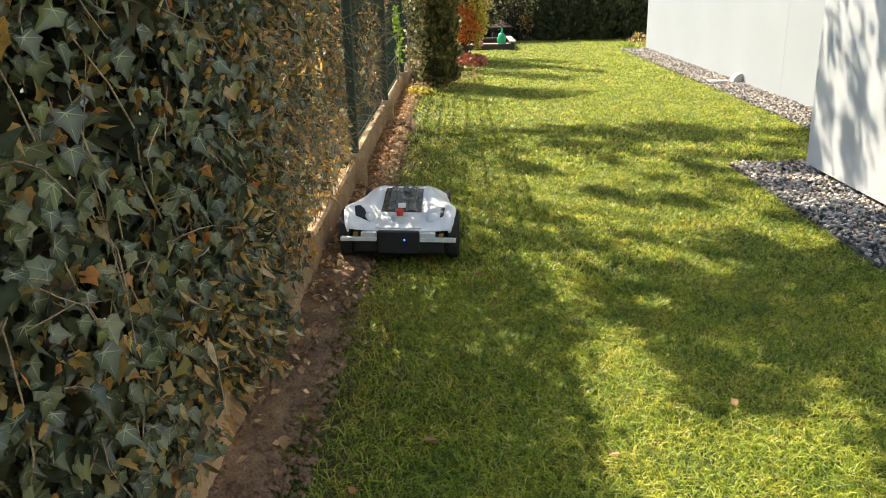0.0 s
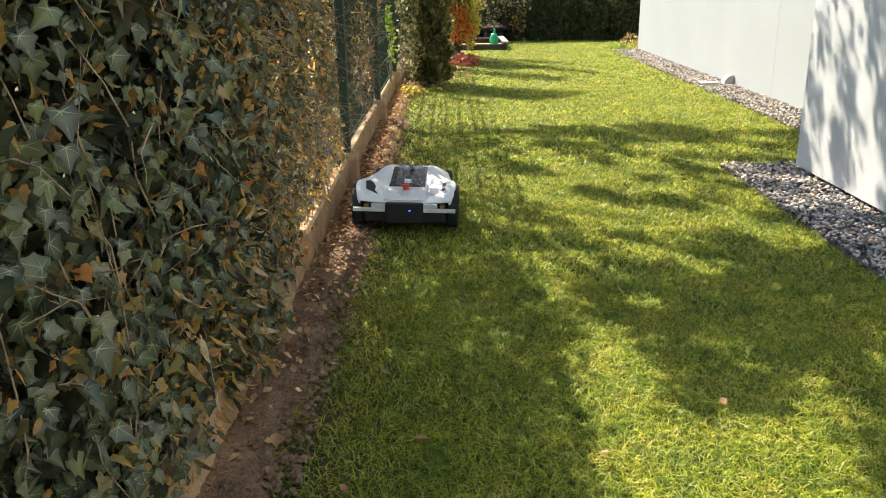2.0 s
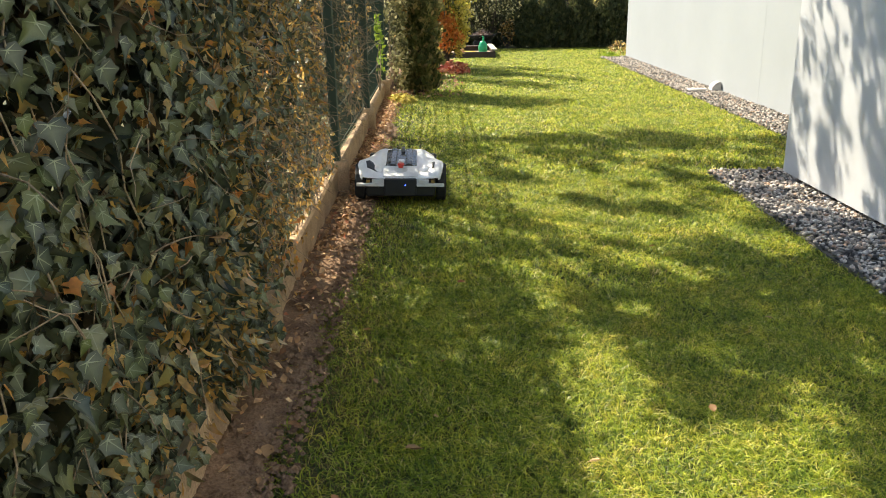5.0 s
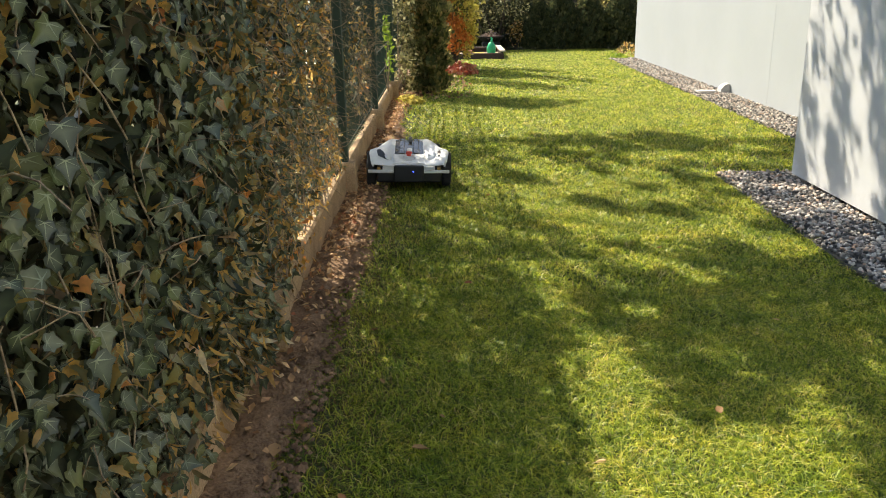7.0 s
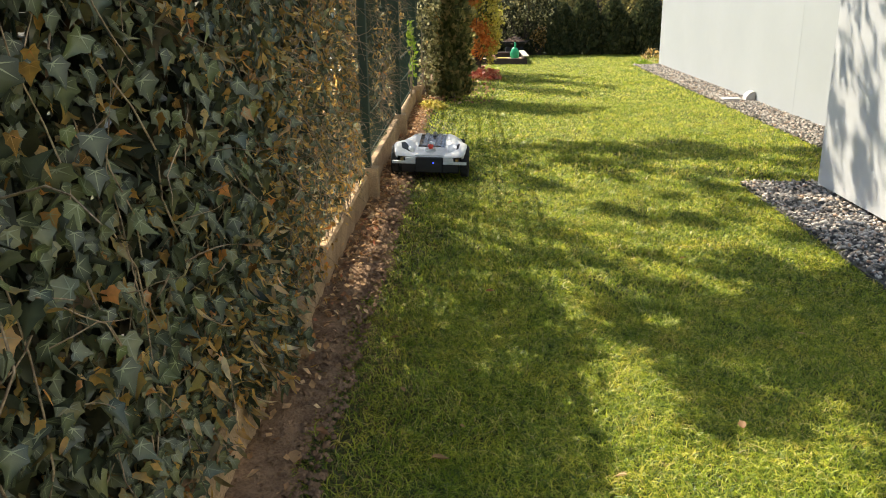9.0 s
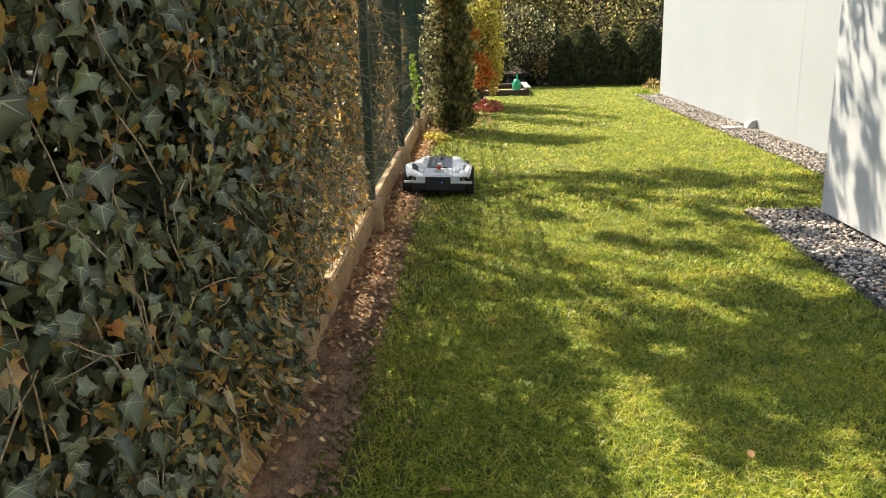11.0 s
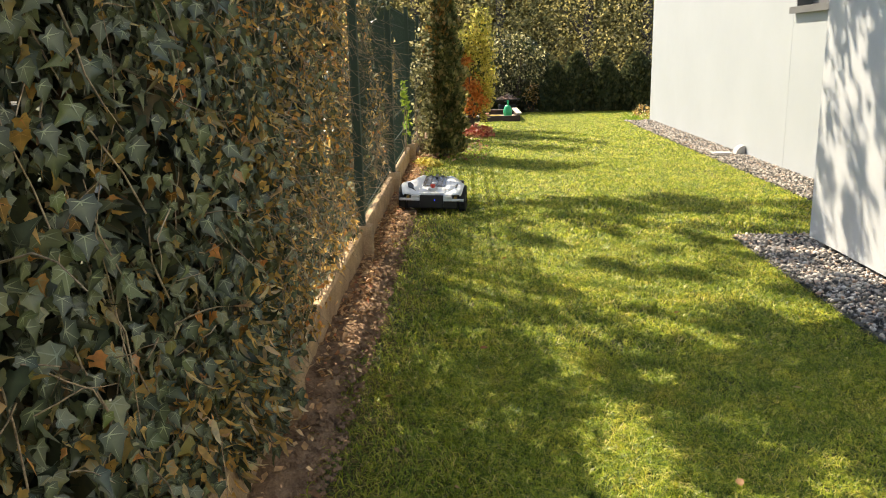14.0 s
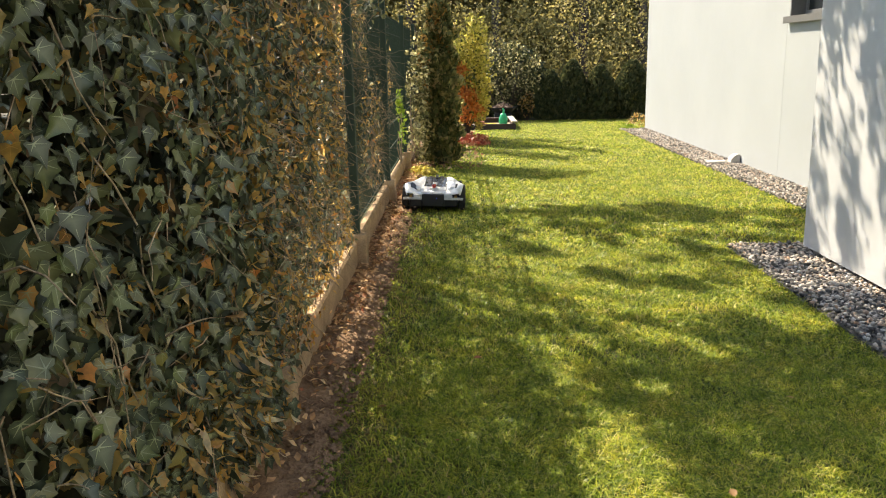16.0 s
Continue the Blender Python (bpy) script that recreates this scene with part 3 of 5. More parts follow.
# ---- house ----
def build_house():
    house = thing("house", "white rendered modern house with grey window sill", "house", (3.0, 5.0, 0))
    def wall(name, mat, x0, x1, y0, y1, z0, z1):
        part(name, boxed(x0 - 3.0, x1 - 3.0, y0 - 5.0, y1 - 5.0, z0, z1), mat, house)
    wy0, wy1, wz0, wz1 = 5.9, 7.72, 1.455, 2.35
    wall("wall_below_window", M_RENDER, 3.0, 3.3, wy0, wy1, -0.1, wz0)
    wall("wall_above_window", M_RENDER, 3.0, 3.3, wy0, wy1, wz1, 4.6)
    wall("wall_beside_window", M_RENDER, 3.0, 3.3, 4.77, wy0, -0.1, 4.6)
    wall("wall", M_RENDER, 3.0, 3.3, wy1, 13.45, -0.1, 4.6)
    wall("gable_wall", M_RENDER, 3.3, 9.0, 13.15, 13.45, -0.1, 4.6)
    wall("far_side_wall", M_RENDER, 9.0, 9.3, -4.0, 13.45, -0.1, 4.6)
    wall("wing_wall", M_RENDER_ROUGH, 2.036, 2.336, -4.0, 4.77, 0.045, 4.6)
    wall("wing_end_wall", M_RENDER_ROUGH, 2.336, 3.0, 4.47, 4.77, 0.045, 4.6)
    wall("wing_back_wall", M_RENDER_ROUGH, 2.336, 9.0, -4.0, -3.7, 0.045, 4.6)
    part("plinth", boxed(2.085 - 3, 2.32 - 3, -9.0, -0.28, -0.1, 0.047), M_PLINTH, house, "dark recessed plinth")
    part("roof", boxed(2.03 - 3, 9.3 - 3, -9.0, 8.45, 4.6, 4.8, bevel=0.01), M_PLINTH, house, "dark flat roof slab")
    win = part("window", boxed(0.13, 0.17, wy0 - 5.0, wy1 - 5.0, wz0 + 0.02, wz0 + 0.07, bevel=0.003), M_FRAME, house, "grey framed window with metal sill")
    for name, a in (("frame_head", (0.13, 0.17, 0.9, 2.72, wz1 - 0.05, wz1)), ("frame_jamb", (0.13, 0.17, 0.9, 0.95, wz0 + 0.07, wz1 - 0.05)),
                    ("frame_jamb", (0.13, 0.17, 2.67, 2.72, wz0 + 0.07, wz1 - 0.05)), ("mullion", (0.13, 0.17, 1.78, 1.84, wz0 + 0.07, wz1 - 0.05))):
        part(name, boxed(*a, bevel=0.003), M_FRAME, win)
    for y0, y1 in ((0.95, 1.78), (1.84, 2.67)):
        part("pane", boxed(0.145, 0.155, y0, y1, wz0 + 0.07, wz1 - 0.05), M_GLASS, win, "dark window pane")
    part("sill", boxed(-0.045, 0.13, wy0 - 5.03, wy1 - 4.97, wz0 - 0.012, wz0 + 0.02, bevel=0.003), M_FRAME, win, "grey metal window sill")
    part("sill_lip", boxed(-0.05, -0.044, wy0 - 5.03, wy1 - 4.97, wz0 - 0.04, wz0 + 0.02, bevel=0.001), M_FRAME, win)
    part("reveal", boxed(0.004, 0.13, wy1 - 5.0 - 0.012, wy1 - 5.0 - 0.002, wz0 + 0.022, wz1), M_FRAME, win, "grey window reveal")
    part("wall_joint", boxed(-0.001, 0.02, 2.765, 2.771, 0.0, 1.41), M_RENDER, house, "thin vertical joint in the render")
    # drain outlet on the gravel
    out = thing("downspout_outlet", "grey concrete downspout outlet with a flat splash plate", "drain outlet", (2.90, 8.85, 0.02))
    bm = bmesh.new()
    prof = [(0.0, 0.0), (0.0, 0.088), (0.025, 0.090), (0.058, 0.074), (0.088, 0.04), (0.096, 0.0)]
    a = [bm.verts.new((0.09 - x, -0.06, z)) for x, z in prof]
    b = [bm.verts.new((0.09 - x, 0.06, z)) for x, z in prof]
    bm.faces.new(a), bm.faces.new(b[::-1])
    for k in range(len(prof)):
        bm.faces.new((a[k], b[k], b[(k + 1) % len(prof)], a[(k + 1) % len(prof)]))
    bmesh.ops.recalc_face_normals(bm, faces=bm.faces)
    part("outlet_body", bm, M_OUTLET, out)
    part("splash_plate", boxed(-0.24, -0.04, -0.06, 0.06, 0.0, 0.018, bevel=0.005), M_OUTLET, out)


M_FRAME = plain("grey_coated_metal", (0.15, 0.152, 0.152), 0.45)
M_OUTLET = mottled("pale_concrete", (0.35, 0.34, 0.32), (0.55, 0.53, 0.5), 12.0, 150.0, 0.9, 0.3, 0.003)
M_GLASS = plain("window_glass", (0.02, 0.024, 0.028), 0.08)
build_house()


# ---- gravel ----
def stone_shape(rng):
    bm = bmesh.new()
    bmesh.ops.create_icosphere(bm, subdivisions=1, radius=1.0)
    for v in bm.verts:
        v.co = Vector((v.co.x * 1.0, v.co.y * 0.75, v.co.z * 0.5)) * rng.uniform(0.8, 1.15)
    vs, fs = [tuple(v.co) for v in bm.verts], [tuple(v.index for v in f.verts) for f in bm.faces]
    bm.free()
    return vs, fs


def stone_material(name, per):
    def build(nt, b, node, link):
        src = nt.nodes.new("ShaderNodeNewGeometry").outputs["Random Per Island"] if per == "island" else nt.nodes.new("ShaderNodeObjectInfo").outputs["Random"]
        col = ramp(nt, src, [(0.0, (0.03, 0.03, 0.03)), (0.32, (0.15, 0.135, 0.12)), (0.55, (0.38, 0.34, 0.29)), (0.76, (0.72, 0.66, 0.57)), (0.86, (0.46, 0.29, 0.18)), (1.0, (0.82, 0.78, 0.71))])
        co = nt.nodes.new("ShaderNodeTexCoord")
        nz = node("ShaderNodeTexNoise", Scale=90.0, Detail=4.0)
        link(co.outputs["Object"], nz.inputs["Vector"])
        mul = nt.nodes.new("ShaderNodeMix")
        mul.data_type, mul.blend_type = "RGBA", "MULTIPLY"
        mul.inputs["Factor"].default_value = 1.0
        link(col, mul.inputs[6])
        link(ramp(nt, nz.outputs["Fac"], [(0.3, (0.7, 0.7, 0.7)), (0.7, (1.15, 1.15, 1.15))]), mul.inputs[7])
        link(mul.outputs[2], b.inputs["Base Color"])
        b.inputs["Roughness"].default_value = 0.75
    return material(name, build)


M_STONE = stone_material("gravel_stone", "island")
M_STONE_PART = stone_material("gravel_stone_near", "object")
M_GRAVEL_BED = mottled("gravel_bed", (0.06, 0.058, 0.054), (0.16, 0.15, 0.14), 30.0, 160.0, 0.95, 0.8, 0.01)


def build_gravel():
    rng = np.random.default_rng(4)
    bm = bmesh.new()
    box(bm, 1.64, 2.6, -4.0, 4.94, -0.05, 0.008)
    beds = part("gravel_bed", bm, M_GRAVEL_BED)
    tagged(beds, "grey pebble bed along the white house wall", "gravel", kind="structure")
    bed = part("gravel_bed", boxed(2.61, 3.05, 4.944, 13.45, -0.05, 0.012), M_GRAVEL_BED)
    tagged(bed, "grey pebble strip along the white house wall", "gravel", kind="structure")
    shapes = [stone_shape(rng) for _ in range(5)]
    datas = [raw_mesh("stone", v, f, M_STONE_PART) for v, f in shapes]
    n = 300
    x, y = rng.uniform(1.69, 2.05, n), rng.uniform(3.2, 4.92, n)
    rot = turns(rng, n, (0, 0, 1), 0.5)
    for i in range(n):
        ob = new("stone", datas[i % 5])
        ob.parent = beds
        ob.matrix_basis = Matrix.Translation((x[i], y[i], 0.022 + 0.008 * rng.random())) @ Matrix(rot[i].tolist()).to_4x4() @ Matrix.Scale(rng.uniform(0.008, 0.019), 4)
    for par, n, x0, x1, y0, y1, s0, s1 in ((beds, 6800, 1.65, 2.14, 2.4, 4.95, 0.004, 0.016), (bed, 8500, 2.59, 3.0, 5.05, 13.4, 0.007, 0.015)):
        x, y = rng.uniform(x0, x1, n), rng.uniform(y0, y1, n)
        x = x + np.where(x < x0 + 0.05, rng.normal(0, 0.012, n), 0)
        rot = turns(rng, n, (0, 0, 1), 0.5)
        size = rng.uniform(s0, s1, n)
        vs, fs, b = [], [], 0
        for j, s in enumerate(shapes):
            k = np.arange(n) % 5 == j
            v, f = strewn(s, np.stack((x, y, 0.014 + 0.008 * rng.random(n)), 1)[k], rot[k], size[k])
            vs.append(v), fs.append(f + b)
            b += len(v)
        mesh_part("stones", raw_mesh("stones", np.concatenate(vs), np.concatenate(fs), M_STONE), par, kind="stuff")


build_gravel()


# ---- robot mower ----
M_SHELL = plain("white_plastic", (0.88, 0.88, 0.87), 0.38, grain=0.04)
M_SHELL_GREY = plain("pale_grey_plastic", (0.62, 0.62, 0.60), 0.5)
M_BLACK = plain("black_plastic", (0.012, 0.012, 0.013), 0.45)
M_TYRE = mottled("black_rubber", (0.010, 0.010, 0.010), (0.028, 0.026, 0.022), 25.0, 120.0, 0.85, 0.4, 0.002)
M_HOOD = mottled("smoked_hood", (0.035, 0.031, 0.027), (0.085, 0.075, 0.064), 12.0, 80.0, 0.2, 0.05, 0.001)
M_BUTTON = plain("red_plastic", (0.62, 0.05, 0.03), 0.4)
M_LED = plain("blue_led", (0.02, 0.05, 1.0), 0.4, glow=6.0)

HULL = ((-0.030, (0.0, 0.146), (0.10, 0.146), (0.13, 0.146), (0.170, 0.148), (0.204, 0.150), (0.208, 0.138)),
        (-0.018, (0.0, 0.152), (0.10, 0.152), (0.13, 0.155), (0.175, 0.163), (0.214, 0.172), (0.214, 0.140)),
        (0.050, (0.0, 0.162), (0.10, 0.162), (0.13, 0.174), (0.188, 0.204), (0.232, 0.206), (0.226, 0.150)),
        (0.120, (0.0, 0.172), (0.10, 0.174), (0.13, 0.198), (0.180, 0.216), (0.228, 0.210), (0.232, 0.150)),
        (0.200, (0.0, 0.186), (0.09, 0.190), (0.115, 0.208), (0.160, 0.214), (0.206, 0.200), (0.226, 0.145)),
        (0.300, (0.0, 0.206), (0.088, 0.209), (0.105, 0.220), (0.140, 0.219), (0.178, 0.198), (0.206, 0.138)),
        (0.380, (0.0, 0.216), (0.088, 0.219), (0.100, 0.226), (0.128, 0.222), (0.164, 0.192), (0.200, 0.132)),
        (0.460, (0.0, 0.210), (0.085, 0.212), (0.100, 0.214), (0.130, 0.206), (0.176, 0.176), (0.205, 0.120)),
        (0.560, (0.0, 0.178), (0.080, 0.180), (0.100, 0.178), (0.140, 0.168), (0.186, 0.148), (0.200, 0.105)),
        (0.640, (0.0, 0.130), (0.070, 0.130), (0.095, 0.128), (0.130, 0.122), (0.160, 0.110), (0.168, 0.085)),
        (0.665, (0.0, 0.100), (0.060, 0.100), (0.085, 0.098), (0.115, 0.095), (0.140, 0.090), (0.146, 0.080)))


def hull_z(x, y):
    """The height of the shell over the point (x, y)."""
    for a, b in zip(HULL, HULL[1:]):
        if a[0] <= y <= b[0]:
            k = (y - a[0]) / (b[0] - a[0])
            za, zb = (np.interp(x, [p[0] for p in h[1:]], [p[1] for p in h[1:]]) for h in (a, b))
            return float(za + (zb - za) * k)


def build_wheel(name, x, y, r, wide, parent):
    bm = bmesh.new()
    prof = [(-wide / 2, r * 0.55), (-wide / 2, r * 0.9), (-wide / 2 + 0.008, r), (wide / 2 - 0.008, r), (wide / 2, r * 0.9), (wide / 2, r * 0.55)]
    n = 32
    rings = []
    for k in range(n):
        a = 2 * math.pi * k / n
        bump = 1.0 if k % 2 else 0.965
        rings.append([bm.verts.new((px, math.cos(a) * pr * (bump if pr == r else 1), math.sin(a) * pr * (bump if pr == r else 1))) for px, pr in prof])
    for k in range(n):
        a, b = rings[k], rings[(k + 1) % n]
        for i in range(len(prof) - 1):
            bm.faces.new((a[i], a[i + 1], b[i + 1], b[i]))
    bmesh.ops.recalc_face_normals(bm, faces=bm.faces)
    wheel = part(name, bm, M_TYRE, parent)
    wheel.location = (x, y, r)
    bm = bmesh.new()
    bmesh.ops.create_cone(bm, cap_ends=True, segments=24, radius1=r * 0.56, radius2=r * 0.5, depth=wide * 0.8, matrix=Matrix.Rotation(math.pi / 2 * (1 if x > 0 else -1), 4, "Y"))
    part("rim", bm, M_SHELL_GREY, wheel)
    return wheel


def build_mower():
    mower = thing("robot_mower", "white robot lawn mower with black hood and red stop button", "robot mower")
    bm = bmesh.new()
    rows = []
    for y, *half in HULL:
        full = [(-x, z) for x, z in half[:0:-1]] + list(half)
        rows.append([bm.verts.new((x, y, z)) for x, z in full])
    for a, b in zip(rows, rows[1:]):
        for i in range(len(a) - 1):
            bm.faces.new((a[i], a[i + 1], b[i + 1], b[i]))
    bm.faces.new(rows[-1])
    bmesh.ops.recalc_face_normals(bm, faces=bm.faces)
    bmesh.ops.subdivide_edges(bm, edges=list(bm.edges), cuts=1, use_grid_fill=True, smooth=0.4)
    shell = part("shell", bm, M_SHELL, mower, smooth=True)
    solid = shell.modifiers.new("thick", "SOLIDIFY")
    solid.thickness, solid.offset = 0.005, -1
    # smoked hood with lengthwise ribs
    ys = [0.125, 0.17, 0.22, 0.27, 0.32, 0.365]
    zs = [0.181, 0.190, 0.199, 0.208, 0.217, 0.223]
    bm = bmesh.new()
    xs = [-0.084, -0.06, -0.056, -0.03, -0.026, 0.026, 0.03, 0.056, 0.06, 0.084]
    lift = [0.0, 0.003, 0.010, 0.010, 0.004, 0.004, 0.010, 0.010, 0.003, 0.0]
    grid = [[bm.verts.new((x * (1.0 + 0.04 * (y < 0.15)), y, z + l)) for x, l in zip(xs, lift)] for y, z in zip(ys, zs)]
    for a, b in zip(grid, grid[1:]):
        for i in range(len(xs) - 1):
            bm.faces.new((a[i], a[i + 1], b[i + 1], b[i]))
    low = [bm.verts.new((v.co.x, v.co.y, v.co.z - 0.03)) for v in grid[0]]
    for i in range(len(xs) - 1):
        bm.faces.new((low[i], low[i + 1], grid[0][i + 1], grid[0][i]))
    part("hood", bm, M_HOOD, mower, "smoked black ribbed hood")
    part("emblem", boxed(-0.014, 0.018, 0.135, 0.165, 0.196, 0.211, bevel=0.002), M_SHELL, mower, "small white emblem plate")
    part("sensor_mast", boxed(-0.004, 0.018, 0.32, 0.355, 0.222, 0.248, bevel=0.004), M_GREYCLEAR, mower, "translucent grey sensor stub")
    # flat plate between the wheel arches
    bm = boxed(-0.094, 0.094, -0.024, 0.118, 0.0, 0.006, bevel=0.002)
    for v in bm.verts:
        v.co.z += 0.151 + (v.co.y + 0.024) * 0.19
    part("deck_plate", bm, M_DECK, mower, "pale flat plate on the deck")
    base = bmesh.new()
    bmesh.ops.create_cone(base, cap_ends=True, segments=28, radius1=0.040, radius2=0.034, depth=0.022, matrix=Matrix.Translation((0, 0.062, 0.174)))
    base = part("button_base", base, M_SHELL_GREY, mower, "round pale grey button base")
    b = bmesh.new()
    bmesh.ops.create_cone(b, cap_ends=True, segments=20, radius1=0.014, radius2=0.014, depth=0.016, matrix=Matrix.Translation((0, 0.062, 0.191)))
    bmesh.ops.create_cone(b, cap_ends=True, segments=20, radius1=0.019, radius2=0.017, depth=0.012, matrix=Matrix.Translation((0, 0.062, 0.204)))
    part("stop_button", b, M_BUTTON, base, "red stop button")
    part("button_catch", boxed(-0.02, 0.02, 0.012, 0.028, 0.158, 0.166, bevel=0.002), M_SHELL_GREY, mower)
    for s in (-1, 1):
        # black blocks for the dark inside the shell's openings, with the round covers
        bm = bmesh.new()
        shape = ((0.122, 0.026), (0.182, 0.028), (0.191, 0.084), (0.172, 0.104), (0.152, 0.092)) if s < 0 else ((0.168, 0.028), (0.182, 0.030), (0.187, 0.082), (0.179, 0.086), (0.171, 0.080))
        quad = [(x, y, hull_z(x, y)) for x, y in shape]
        top = [bm.verts.new((s * x, y, z + 0.007)) for x, y, z in quad]
        bot = [bm.verts.new((s * x, y, z - 0.012)) for x, y, z in quad]
        bm.faces.new(top), bm.faces.new(bot[::-1])
        for k in range(5):
            bm.faces.new((top[k], top[(k + 1) % 5], bot[(k + 1) % 5], bot[k]))
        bmesh.ops.recalc_face_normals(bm, faces=bm.faces)
        part("shell_opening", bm, M_BLACK, mower, "black block for the dark inside a shell opening")
        bm = bmesh.new()
        bmesh.ops.create_uvsphere(bm, u_segments=14, v_segments=8, radius=0.024, matrix=Matrix.Translation((s * (0.140 if s > 0 else 0.126), 0.060, 0.174)) @ Matrix.Diagonal((1.35 if s > 0 else 1.0, 1.5, 0.95, 1)))
        part("round_cover", bm, M_SHELL, mower, "white rounded inner cover", True)
        x0, x1 = (-0.232, -0.150) if s < 0 else (0.150, 0.232)
        bm = bmesh.new()
        box(bm, min(s * 0.088, s * 0.236), max(s * 0.088, s * 0.236), -0.050, -0.030, 0.104, 0.121, bevel=0.003)
        box(bm, min(s * 0.088, s * 0.152), max(s * 0.088, s * 0.152), -0.048, -0.026, 0.1212, 0.142, bevel=0.003)
        part("rear_bumper", bm, M_SHELL_GREY, mower, "pale stepped rear bumper bar")
        part("bracket", boxed(min(s * 0.165, s * 0.185), max(s * 0.165, s * 0.185), -0.04, 0.03, 0.1215, 0.137, bevel=0.002), M_BRASS, mower, "brass-coloured bracket")
        build_wheel("rear_wheel", s * 0.222, 0.085, 0.103, 0.052, mower)
        build_wheel("front_wheel", s * 0.175, 0.545, 0.085, 0.05, mower)
    tail = part("tail_box", boxed(-0.086, 0.086, -0.046, 0.08, 0.050, 0.147, bevel=0.006), M_BLACK, mower, "black rear housing")
    b = bmesh.new()
    bmesh.ops.create_uvsphere(b, u_segments=10, v_segments=6, radius=0.0032, matrix=Matrix.Translation((0.026, -0.047, 0.112)))
    part("status_light", b, M_LED, tail, "blue status light")
    part("chassis", boxed(-0.190, 0.190, -0.015, 0.62, 0.040, 0.130, bevel=0.012), M_BLACK, mower, "black underbody")
    part("axle", boxed(-0.2, 0.2, 0.07, 0.10, 0.09, 0.12, bevel=0.004), M_BLACK, mower)
    return mower


M_GREYCLEAR = plain("smoky_plastic", (0.22, 0.215, 0.20), 0.15)
M_DECK = plain("off_white_plastic", (0.76, 0.76, 0.74), 0.42)
M_BRASS = plain("yellow_metal", (0.45, 0.30, 0.10), 0.4, 0.6)
mower = build_mower()


# ---- shrubs and far things ----
def cloud(rng, n, centre, radii, hollow=0.35, lumps=9, spread=0.35):
    """Places for leaves: gathered in lumps on an uneven ellipsoid, with gaps between."""
    c, r = np.array(centre), np.array(radii)
    d = rng.normal(size=(lumps, 3))
    d /= np.linalg.norm(d, axis=1, keepdims=True)
    d *= (hollow + (1 - hollow) * rng.random((lumps, 1)) ** 0.5)
    k = rng.integers(0, lumps, n)
    p = d[k] + rng.normal(size=(n, 3)) * spread
    q = np.linalg.norm(p, axis=1, keepdims=True)
    p = np.where(q > 1.12, p / q * (0.85 + 0.27 * rng.random((n, 1))), p)
    return c + p * r


def foliage(name, rng, pos, size, mat, parent, shape=LEAF, normal=None, wobble=0.9, label=""):
    rot = turns(rng, len(pos), normal, wobble)
    v, f = strewn(shape, pos, rot, rng.uniform(size[0], size[1], len(pos)))
    return mesh_part(name, raw_mesh(name, v, f, mat), parent, label, "stuff")


def branches(rng, name, base, tips, r, mat, parent):
    vs, fs, b = [], [], 0
    base = Vector(base)
    for t in tips:
        t = Vector(t)
        mid = base.lerp(t, 0.5) + Vector(rng.normal(0, 0.06, 3)) * (t - base).length
        v, f = tube([base, base.lerp(mid, 0.5), mid, mid.lerp(t, 0.5), t], [r, r * 0.8, r * 0.6, r * 0.4, r * 0.15], 5)
        vs += v
        fs += [tuple(i + b for i in q) for q in f]
        b += len(v)
    return mesh_part(name, raw_mesh(name, vs, fs, mat, True), parent)


